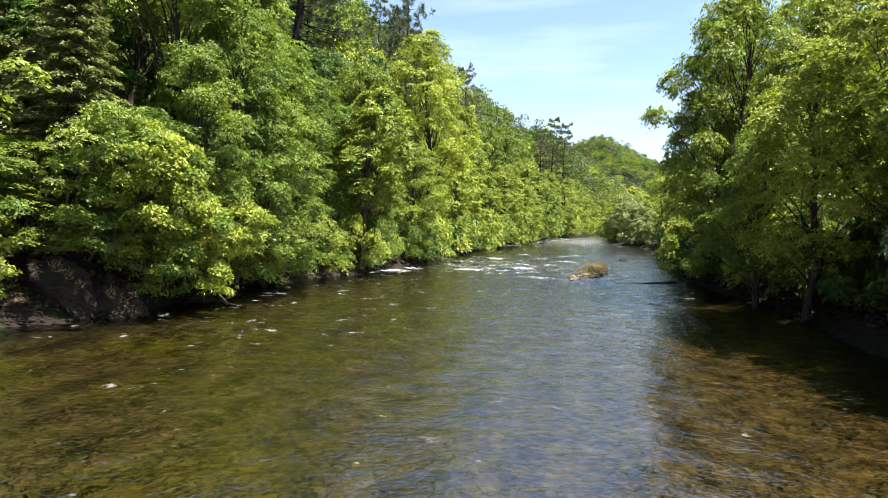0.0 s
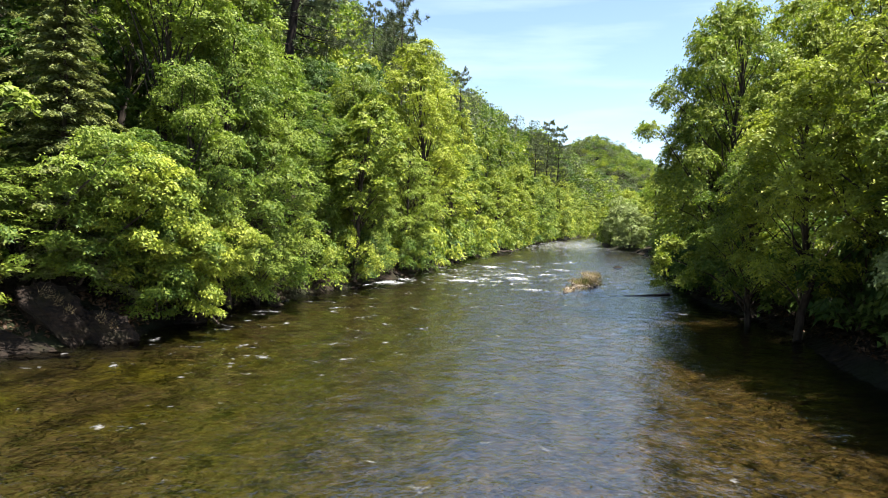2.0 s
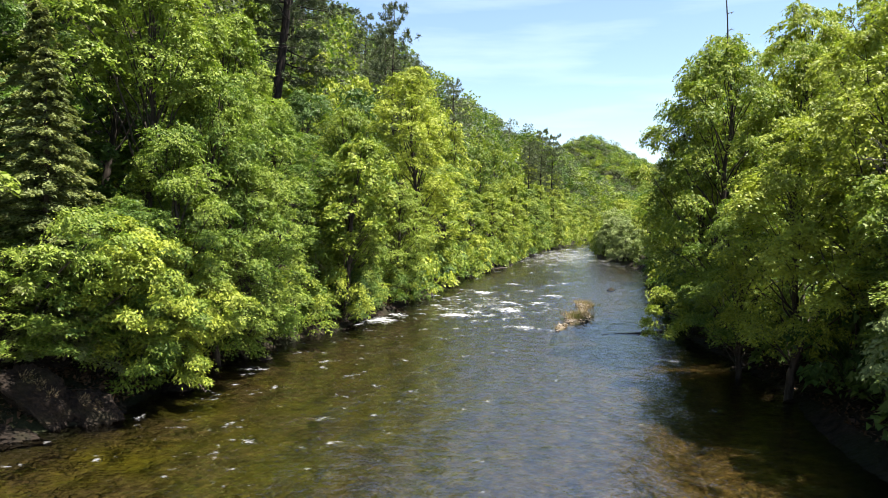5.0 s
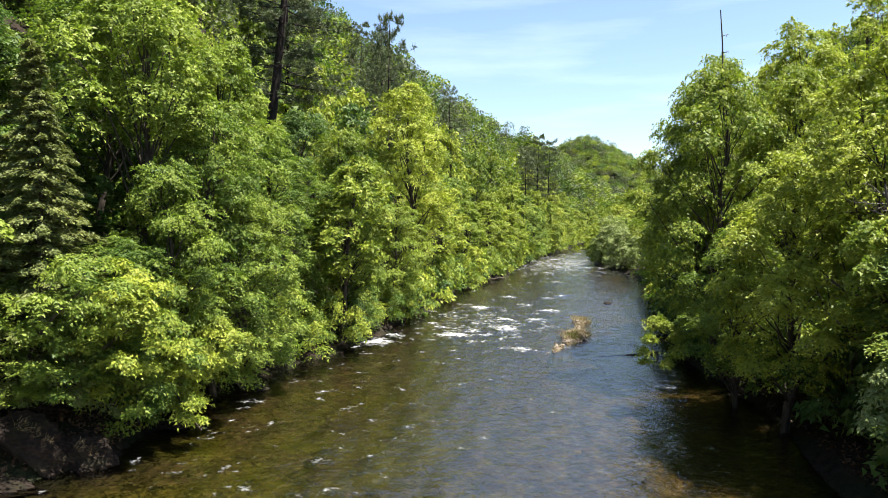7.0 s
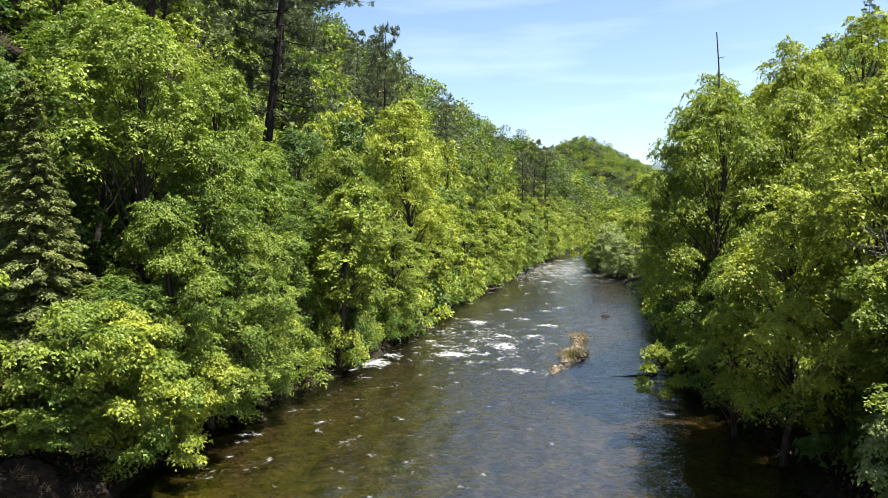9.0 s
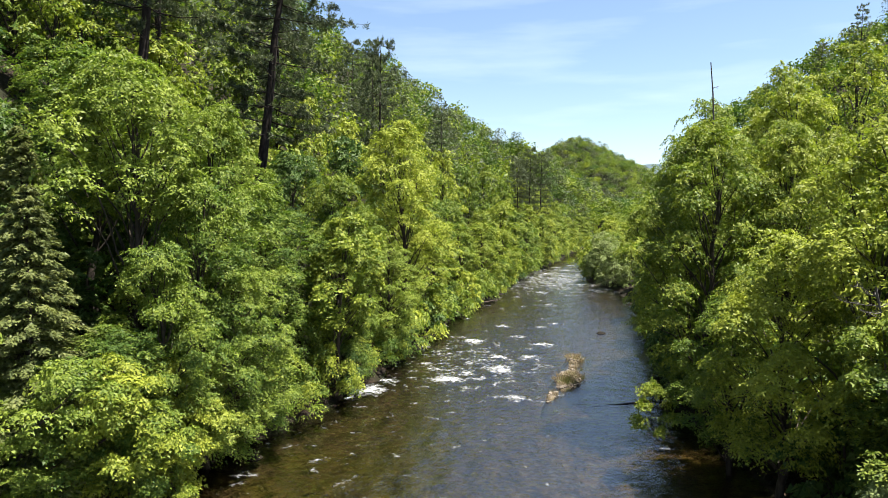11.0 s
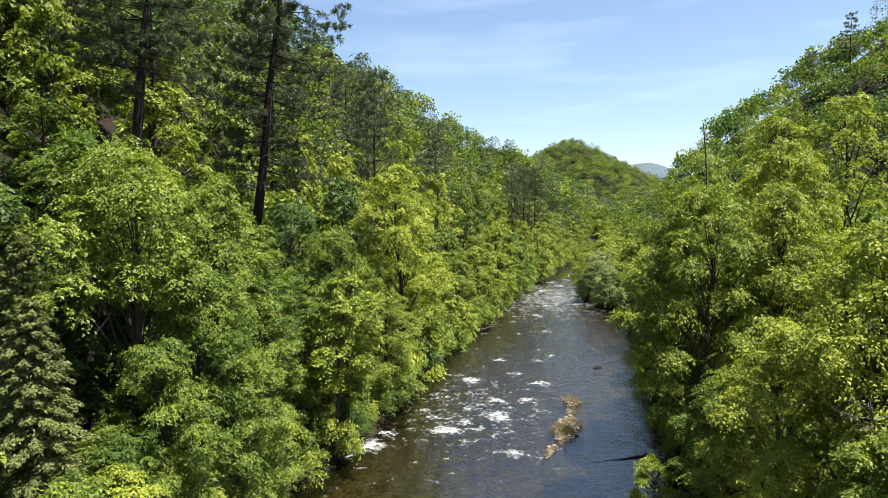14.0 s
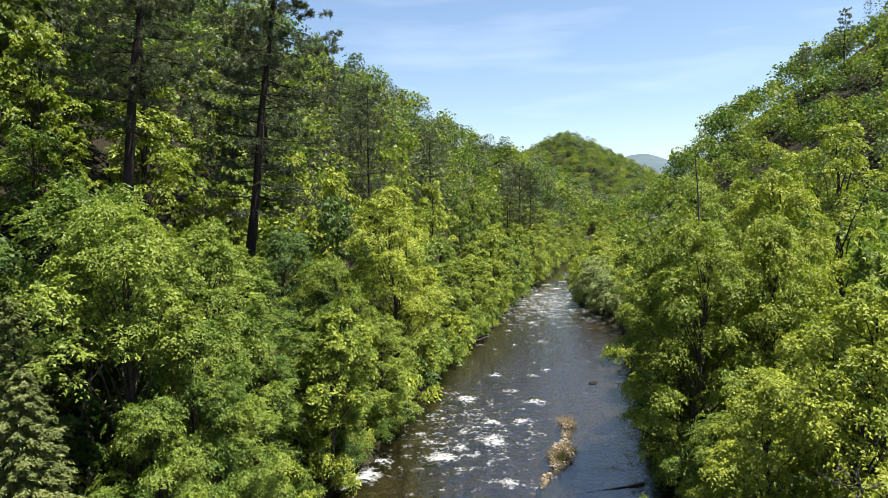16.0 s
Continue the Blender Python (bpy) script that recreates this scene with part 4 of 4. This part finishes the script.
NEAR_CROWNS = [crown_points(121 + i, 13, 4.4, 22, 850, 0.44) for i in range(4)]
SLOPE_CROWNS = [crown_points(131 + i, 13, 4.4, 15, 440, 0.60) for i in range(5)]
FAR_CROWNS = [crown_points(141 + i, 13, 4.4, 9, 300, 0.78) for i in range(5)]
CROWNS = (NEAR_CROWNS, SLOPE_CROWNS, FAR_CROWNS)
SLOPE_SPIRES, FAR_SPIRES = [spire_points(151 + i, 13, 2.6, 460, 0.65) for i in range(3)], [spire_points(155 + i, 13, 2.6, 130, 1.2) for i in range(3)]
woods("hill_woods", "spring-green woods on the steep hillside",
      scatter(-150, 60, 10, 470, 7.6, 71, lambda x, y, z, dl, dr: ((dl > 13) | ((dl > 7) & (y > 225))) & ((y > 60) | (dl > 30)) & (x > -0.92 * y - 12) & (x > -42 - 0.36 * y) & ((y < 200) | (x > np.interp(y, CREST_L[:, 1], CREST_L[:, 0]) - 14))), CROWNS, SLOPE_SPIRES, 72, 0.36, (0.52, 0.32, 0.16))
woods("hill_woods", "green woods on the hill behind the low bank",
      scatter(28, 230, 30, 272, 7.0, 73, lambda x, y, z, dl, dr: (dr > 14) & (x < 0.62 * y + 14)), CROWNS, SLOPE_SPIRES, 74, 0.05)
woods("hill_woods", "green woods at the bend of the valley",
      scatter(-20, 190, 330, 560, 9.0, 77, lambda x, y, z, dl, dr: (x > -12) & (x < 40 + 0.25 * y) & ((dl > 4) | (dr > 4) | (y > 350)), 0.70), CROWNS, SLOPE_SPIRES, 78, 0.14, (0.5, 0.40, 0.10))
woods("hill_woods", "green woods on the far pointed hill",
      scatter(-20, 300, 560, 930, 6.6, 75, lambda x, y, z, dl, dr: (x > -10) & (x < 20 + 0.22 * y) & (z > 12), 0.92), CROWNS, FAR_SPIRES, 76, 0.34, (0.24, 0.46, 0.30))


# ---- rocks, island, dead wood ----
def rock_mesh(name, seed, sx, sy, sz, rough=0.35, detail=4):
    """A broken, layered boulder."""
    bm = bmesh.new()
    bmesh.ops.create_icosphere(bm, subdivisions=detail, radius=1.0)
    off = Vector((seed * 3.7, seed * 1.9, seed * 5.3))
    r = random.Random(seed)
    cuts = [(Vector((r.uniform(-1, 1), r.uniform(-1, 1), r.uniform(-0.5, 1))).normalized(), r.uniform(0.55, 0.85)) for _ in range(9)]
    for v in bm.verts:
        p = v.co.copy()
        for n, d in cuts:
            k = p.dot(n) - d
            if k > 0:
                p -= n * k * 0.92
        f = noise.fractal(p * 1.7 + off, 1.0, 2.1, 4) * rough * 0.5 + noise.fractal(p * 6 + off, 0.9, 2.2, 3) * rough * 0.16
        v.co = p * (1 + f)
        v.co.x *= sx; v.co.y *= sy; v.co.z *= sz
    me = bpy.data.meshes.new(name)
    bm.to_mesh(me)
    bm.free()
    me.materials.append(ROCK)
    return me


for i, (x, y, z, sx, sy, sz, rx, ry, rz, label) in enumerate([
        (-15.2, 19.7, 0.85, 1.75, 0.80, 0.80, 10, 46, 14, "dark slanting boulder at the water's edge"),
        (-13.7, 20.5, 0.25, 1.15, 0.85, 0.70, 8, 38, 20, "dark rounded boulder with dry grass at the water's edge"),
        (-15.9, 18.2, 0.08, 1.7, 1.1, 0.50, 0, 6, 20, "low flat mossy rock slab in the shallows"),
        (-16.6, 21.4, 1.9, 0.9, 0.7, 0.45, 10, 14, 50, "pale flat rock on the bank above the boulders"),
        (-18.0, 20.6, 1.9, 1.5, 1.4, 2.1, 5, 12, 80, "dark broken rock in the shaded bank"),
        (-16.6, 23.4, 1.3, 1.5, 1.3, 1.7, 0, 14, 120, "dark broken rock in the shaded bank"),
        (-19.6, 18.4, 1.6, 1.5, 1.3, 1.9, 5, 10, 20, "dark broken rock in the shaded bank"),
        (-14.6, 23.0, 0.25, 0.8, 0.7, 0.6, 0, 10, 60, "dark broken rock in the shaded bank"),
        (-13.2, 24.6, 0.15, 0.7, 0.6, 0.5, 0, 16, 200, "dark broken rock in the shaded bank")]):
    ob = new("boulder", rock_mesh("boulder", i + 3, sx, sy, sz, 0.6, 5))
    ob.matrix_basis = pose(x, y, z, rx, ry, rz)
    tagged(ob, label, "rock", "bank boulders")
for i, (x, y, q) in enumerate([(9.9, 68, 0.45), (-11.9, 30.5, 0.4), (-6.9, 66.0, 0.5), (-2.2, 97, 0.7), (-1.4, 99.5, 0.6), (1.0, 121, 0.8), (2.6, 128, 0.7), (0.2, 113, 0.6), (-4.6, 87, 0.6), (33, 262, 1.4), (36, 272, 1.2)]):
    ob = new("river_rock", rock_mesh("river_rock", i + 21, q, q * 0.7, q * 0.45, 0.3, 3))
    ob.matrix_basis = pose(x, y, 0.02, 0, 0, i * 50)
    tagged(ob, "dark wet rock breaking the surface of the river", "rock", "river rocks")


def grass_tuft(seed, n, height, spread):
    r = np.random.RandomState(seed)
    a, d = r.uniform(0, 6.283, n), np.sqrt(r.uniform(0, 1, n)) * spread
    at = np.stack([np.cos(a) * d, np.sin(a) * d, 0 * a], -1)
    L = height * r.uniform(0.45, 1.1, n)
    ax = unit(np.stack([np.cos(a) * 0.45, np.sin(a) * 0.45, 1 + 0 * a], -1) + r.normal(0, 0.22, (n, 3)))
    return quads("grass_tuft", *leaf_cards(at + ax * L[:, None] * 0.48, ax, r.normal(0, 1, (n, 3)), L, 0.018 + 0.02 * r.uniform(0, 1, n)))


island = thing("gravel_island", "small gravel island with dry grass tufts amid the rapids", "island")
r_isl = np.random.RandomState(91)


def island_height(x, y):
    """Height of the gravel bar: a main body, a smaller head upstream and a thin tail."""
    main = np.exp(-(((x - 4.9 - 0.14 * (y - 48)) / 1.12) ** 2 + ((y - 48.3) / 3.3) ** 2))
    spine = 0.62 * np.exp(-((x - 4.75 - 0.19 * (y - 48) - 0.2 * np.sin(y * 0.9)) / 0.7) ** 2) * np.exp(-((y - 49) / 6.5) ** 4)
    main = np.maximum(main, spine)
    headland = 0.9 * np.exp(-(((x - 6.0) / 0.9) ** 2 + ((y - 55) / 1.5) ** 2))
    tail = 0.7 * np.exp(-(((x - 3.4 - 0.2 * (y - 43.5)) / 0.5) ** 2 + ((y - 43.5) / 2.2) ** 2))
    return -1.1 + 1.18 * np.minimum(np.maximum(np.maximum(main, headland), tail) * 1.75, 1.0) + 0.09 * wobble(x, y, 0.9, 41)


part("gravel", grid_mesh("gravel", np.arange(2.2, 8.6, 0.2), np.arange(40.2, 57.6, 0.2), island_height), gravel_material(), island, "pale gravel")
stones = [rock_mesh("stone", 60 + i, 1, 0.8, 0.6, 0.3, 2) for i in range(4)]
for me in stones:
    me.materials.clear(); me.materials.append(COBBLE)
tufts = [grass_tuft(80 + i, 60, 0.85, 0.45) for i in range(3)]
placed = 0
while placed < 280:
    x, y = r_isl.uniform(2.8, 8), r_isl.uniform(41, 57)
    h = float(island_height(np.array(x), np.array(y)))
    if h > -0.02 - 0.14 * (placed % 4 == 0):
        o = part("stone", stones[placed % 4], COBBLE, island)
        q = 0.06 + 0.20 * r_isl.uniform() ** 2
        o.matrix_basis = pose(x, y, h + q * 0.15, 0, 0, r_isl.uniform(0, 360)) @ Matrix.Scale(q, 4)
        placed += 1
placed = 0
while placed < 34:
    x, y = r_isl.uniform(3, 7.8), r_isl.uniform(42, 56.5)
    h = float(island_height(np.array(x), np.array(y)))
    if h > (0.08 if y > 45 else 0.0):
        o = part("grass_tuft", tufts[placed % 3], STRAW, island, "dry straw-coloured grass")
        q = r_isl.uniform(0.35, 0.85) * (1 if y > 45 else 0.6)
        o.matrix_basis = pose(x, y, h - 0.03, 0, 0, r_isl.uniform(0, 360)) @ Matrix.Scale(q, 4)
        placed += 1
reeds = [recoloured({"crown": t}, REED, REED)["crown"] for t in tufts]
for x, y, q in ((6.3, 54.6, 0.9), (6.9, 55.4, 1.1), (7.2, 56.0, 0.8), (4.4, 46.6, 0.9), (4.7, 47.8, 0.8), (3.9, 44.2, 0.6), (6.6, 50.4, 0.6), (5.2, 49.4, 0.6), (5.9, 51.6, 0.6), (6.2, 53.0, 0.5), (4.6, 45.4, 0.5), (5.0, 46.9, 0.7), (5.8, 48.6, 0.6)):
    o = part("grass_tuft", reeds[int(x * 10) % 3], REED, island, "green grass")
    o.matrix_basis = pose(x, y, float(island_height(np.array(x), np.array(y))) - 0.03, 0, 0, x * 77) @ Matrix.Scale(q, 4)


for x, y, z, q, turn in ((-15.3, 19.1, 1.75, 0.38, 0), (-15.0, 19.3, 1.45, 0.34, 80), (-14.7, 19.5, 1.10, 0.34, 200), (-13.9, 20.0, 0.80, 0.34, 120), (-13.6, 20.2, 0.60, 0.30, 300), (-13.3, 20.5, 0.32, 0.28, 30)):
    o = tagged(new("grass_tuft", tufts[int(turn) % 3]), "dry straw-coloured grass tuft clinging to a boulder", "grass", "boulder grass")
    o.matrix_basis = pose(x, y, z, 25, 55, 0) @ pose(0, 0, 0, 0, 0, turn) @ Matrix.Scale(q, 4)


def dead_tree(name, label, foot, tip, radius, limbs, seed, material, reach=1.6, start=0.5):
    """A bare stem with broken limbs."""
    r = np.random.RandomState(seed)
    p = bend(foot, tip, r, 0, 12, 0.05)
    t = thing(name, label, "dead tree")
    part("trunk", joined("trunk", [tube(p, np.linspace(radius, 0.03, 12), 8)], True), material, t)
    for i in range(limbs):
        s = start + (0.97 - start) * (i + r.uniform()) / limbs
        a = np.array([np.interp(s, np.linspace(0, 1, 12), p[:, j]) for j in range(3)])
        d = unit(np.array([r.normal(), r.normal(), r.uniform(-0.1, 0.6)]))
        e = a + d * reach * r.uniform(0.4, 1.0)
        pieces = [tube(bend(a, e, r, 0.03, 6, 0.25), np.linspace(0.11 * radius + 0.014, 0.006, 6), 4)]
        for _ in range(6):
            b = a + (e - a) * r.uniform(0.4, 1.0)
            pieces.append(tube(bend(b, b + unit(d + r.normal(0, 0.7, 3)) * reach * 0.35, r, 0, 4, 0.25), np.linspace(0.014, 0.004, 4), 3))
        part("limb", joined("limb", pieces, True), material, t)
    return t


dead_tree("dead_snag", "tall bare dead trunk rising above the crowns", (13.7, 41.8, float(land(13.7, 41.8)) - 0.3), (12.6, 41.8, 21.7), 0.17, 3, 101, SNAG_WOOD, 0.5, 0.75)
dead_tree("dead_snag", "leaning dead trunk on the wooded ridge", (-13.5, 285, float(land(-13.5, 285)) - 0.3), (-7.7, 285, 47.0), 0.55, 2, 102, SNAG_WOOD, 1.5, 0.7)
dead_tree("dead_snag", "thin upright dead trunk on the wooded ridge", (-7.6, 285, float(land(-7.6, 285)) - 0.3), (-6.4, 285, 52.0), 0.40, 3, 106, SNAG_WOOD, 1.2, 0.7)
dead_tree("dead_tree", "bare grey dead tree with tangled twigs", (13.8, 22.9, float(land(13.8, 22.9)) - 0.3), (12.0, 21.9, 10.0), 0.05, 8, 103, SNAG_WOOD, 1.2, 0.86)
dead_tree("broken_stump", "pale splintered stump on the shaded bank", (-18.2, 20.8, float(land(-18.2, 20.8)) - 0.2), (-17.7, 20.4, 4.6), 0.24, 2, 105, DEAD_WOOD, 0.5, 0.7)


def log(name, label, a, b, radius, seed, material, roots=0):
    r = np.random.RandomState(seed)
    p = bend(a, b, r, 0, 8, 0.08)
    t = thing(name, label, "log")
    part("stem", joined("stem", [tube(p, np.linspace(radius, radius * 0.5, 8), 8)], True), material, t)
    for i in range(roots):
        e = p[-1] + unit(r.normal(0, 1, 3) + np.array([0.4, 0, 0.5])) * r.uniform(0.6, 1.4)
        part("root", joined("root", [tube(bend(p[-1], e, r, 0, 5, 0.3), np.linspace(radius * 0.5, 0.015, 5), 5)], True), material, t)
    return t


log("fallen_log", "dark waterlogged log lying across the shallows", (9.9, 43.2, 0.10), (5.9, 41.8, -0.05), 0.09, 111, BARK)
log("root_log", "pale bleached root stub at the water's edge", (-8.2, 68.4, 0.5), (-6.6, 68.8, 0.45), 0.14, 112, DEAD_WOOD, 4)
log("fallen_log", "dark log along the far gravel edge", (-4.6, 86, 0.25), (-1.6, 92, 0.1), 0.16, 113, BARK, 2)


def leaning_bough(seed, foot, head, R, leaf, label):
    """A sapling that leans out over the water and ends in a spray of leaves."""
    m = broadleaf(seed, 3.0, R, 0.02, 13, 18, 28, 0.135, flat=0.1, droop=0.5, sparse=0.85)
    t = thing("leaning_sapling", label, "tree")
    r = np.random.RandomState(seed)
    part("trunk", joined("trunk", [tube(bend(foot, head, r, -0.08, 8, 0.08), np.linspace(0.07, 0.02, 8), 6)], True), BARK, t)
    c = part("crown", recoloured(m, leaf, BARK)["crown"], leaf, t)
    c.matrix_basis = Matrix.Translation((head[0], head[1], head[2] - 1.5))
    return t


leaning_bough(121, (11.6, 32.4, 0.5), (7.6, 32.0, 3.0), 1.35, LEAF_FRESH, "bright yellow-green bough reaching over the dark water")
leaning_bough(122, (-14.6, 26.2, 0.8), (-11.9, 25.9, 3.2), 1.5, LEAF_YELLOW, "yellow-green leafy bough hanging over the river")
leaning_bough(123, (-17.6, 18.0, 1.0), (-16.6, 17.8, 2.3), 0.9, LEAF_YELLOW, "small yellow-green sapling on the rocky bank")
LEANING = recoloured(broadleaf(124, 12.5, 3.0, 0.34, 20, 24, 22, 0.24, lean=(0.10, -0.02)), LEAF_FRESH, BARK)
plant("leaning_tree", LEANING, "slim dark-trunked tree leaning out over the rapids", "tree", -11.0, 41.2, 0)

leaning_bough(128, (-17.4, 22.6, 1.5), (-13.3, 21.8, 5.8), 1.9, LEAF_FRESH, "leafy bough reaching out high over the boulders")
leaning_bough(129, (-15.8, 24.2, 1.0), (-12.6, 23.4, 3.6), 1.7, LEAF_MID, "yellow-green leafy bough hanging over the river")
for i, (x, y, z, R, leaf) in enumerate([(11.6, 18.6, 4.2, 1.5, LEAF_WILLOW), (12.2, 16.6, 7.0, 1.7, LEAF_WILLOW), (12.2, 20.4, 8.2, 1.7, LEAF_MID)]):
    leaning_bough(140 + i, (x + 2.6, y + 0.6, float(land(x + 2.6, y + 0.6)) - 0.1), (x, y, z), R, leaf, "leafy bough reaching over the shaded water")
leaning_bough(131, (-17.0, 20.6, 1.8), (-13.6, 19.8, 6.2), 2.2, LEAF_MID, "leafy bough reaching out high over the boulders")
leaning_bough(132, (-16.2, 21.6, 1.4), (-12.6, 20.8, 4.7), 1.7, LEAF_FRESH, "fresh green leafy bough hanging over the river")
for i, (x, y, z, R, leaf) in enumerate([(-12.5, 24.1, 1.9, 1.4, LEAF_FRESH), (-13.3, 22.7, 2.7, 1.5, LEAF_MID), (-12.9, 23.2, 4.2, 1.6, LEAF_FRESH), (-13.9, 22.0, 4.6, 1.6, LEAF_MID), (-12.2, 25.3, 3.2, 1.5, LEAF_FRESH)]):
    leaning_bough(160 + i, (x - 2.4, y + 0.9, float(land(x - 2.4, y + 0.9)) - 0.1), (x, y, z), R, leaf, "yellow-green leafy bough hanging over the river")
dead_tree("dead_branch", "bare reddish-brown twigs dipping into the river", (-13.4, 24.9, 1.5), (-11.7, 24.1, 0.1), 0.03, 7, 107, BARK, 0.55, 0.45)
leaning_bough(125, (-17.0, 21.4, 1.2), (-14.6, 20.6, 3.6), 1.5, LEAF_MID, "leafy green bough over the dark boulders")
leaning_bough(126, (-16.4, 23.4, 1.0), (-13.9, 22.8, 3.3), 1.5, LEAF_FRESH, "leafy green bough over the dark boulders")
leaning_bough(127, (-18.6, 19.4, 1.4), (-16.4, 18.8, 4.2), 1.5, LEAF_MID, "leafy green bough over the dark boulders")
for i, (x, y) in enumerate([(-17.6, 16.4), (-18.4, 18.2), (-18.9, 20.4), (-17.4, 22.2), (-18.0, 24.4), (-16.2, 24.8), (-20.0, 22.3), (-20.3, 16.8), (-16.9, 26.4)]):
    plant("shrub", shrubs[i % 3, ("deep", "mid")[i % 2]], "shaded green shrub on the rocky bank", "bush", x, y, i * 47, 0.85 + 0.05 * (i % 4), 1.0, "bank shrubs")
# Added dark shrubs stand in for the black shade of the open hollow.
for i in range(30):
    y = 19.0 + (i // 2) * 1.9
    x = float(np.interp(y, SHORE_R[:, 0], SHORE_R[:, 1])) + (1.9, 4.0)[i % 2] + 0.5 * math.sin(i * 2.1)
    plant("shrub", shrubs_far[i % 2, "deep"], "low dark shrub added to fill the shaded hollow under the bank trees", "bush", x, y + 0.8 * (i % 2), i * 83, 1.0 + 0.12 * (i % 3), 1.05, "bank shrubs")
# Three more, added to darken the bare bank near the water.
for i, (x, y) in enumerate([(13.4, 15.6), (12.9, 18.6), (14.6, 19.8)]):
    plant("shrub", shrubs[i % 3, "deep"], "low dark shrub added to darken the near bank", "bush", x, y, i * 71, 0.75, 0.8, "bank shrubs")


# broken stone, dead leaves and twigs along the foot of both banks
def bank_rubble(name, label, shore, side, count, seed):
    r = np.random.RandomState(seed)
    vs, fs, n = [], [], 0
    base = []
    for k in range(4):
        me = rock_mesh("shape", 200 + k + seed, 1, 0.8, 0.55, 0.5, 1)
        co = np.empty(len(me.vertices) * 3, np.float32); me.vertices.foreach_get("co", co)
        fi = np.empty(len(me.polygons) * 3, np.int32); me.polygons.foreach_get("vertices", fi)
        base.append((co.reshape(-1, 3), fi.reshape(-1, 3)))
        bpy.data.meshes.remove(me)
    y = 12 + 95 * r.uniform(0, 1, count) ** 1.5
    off = r.normal(0.2, 0.7, count)
    x = np.interp(y, shore[:, 0], shore[:, 1]) + side * off
    z = land(x, y) - 2.0 * (y < 27)
    for i in range(count):
        if z[i] < -0.35:
            continue
        v, f = base[i % 4]
        q, a = 0.10 + 0.32 * r.uniform() ** 2.5, r.uniform(0, 6.283)
        c, w = np.cos(a) * q, np.sin(a) * q
        vs.append(np.stack([v[:, 0] * c - v[:, 1] * w + x[i], v[:, 0] * w + v[:, 1] * c + y[i], v[:, 2] * q + z[i] + q * 0.1], -1))
        fs.append(f + n); n += len(v)
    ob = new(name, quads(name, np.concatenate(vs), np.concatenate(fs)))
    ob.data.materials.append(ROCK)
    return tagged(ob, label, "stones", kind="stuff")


bank_rubble("bank_stones", "dark broken stones along the foot of the steep bank", SHORE_L, -1, 900, 3)
bank_rubble("bank_stones", "dark broken stones along the foot of the low bank", SHORE_R, 1, 500, 4)


def dead_leaves(name, label, shore, side, count, seed):
    r = np.random.RandomState(seed)
    y = 12 + 80 * r.uniform(0, 1, count) ** 1.6
    off = r.uniform(0.15, 4.5, count)
    x = np.interp(y, shore[:, 0], shore[:, 1]) + side * off
    at = np.stack([x, y, np.maximum(land(x, y), 0.02) + 0.03 + 0.05 * r.uniform(0, 1, count)], -1)
    L = r.uniform(0.10, 0.22, count)
    ob = new(name, quads(name, *small_leaves(at, r.normal(0, 1, (count, 3)), np.array([0, 0, 1]) + r.normal(0, 0.5, (count, 3)), L, L * 0.7)))
    ob.data.materials.append(LITTER)
    return tagged(ob, label, "leaf litter", kind="stuff")


dead_leaves("leaf_litter", "brown dead leaves on the steep bank", SHORE_L, -1, 16000, 5)
dead_leaves("leaf_litter", "brown dead leaves on the low bank", SHORE_R, 1, 7000, 6)
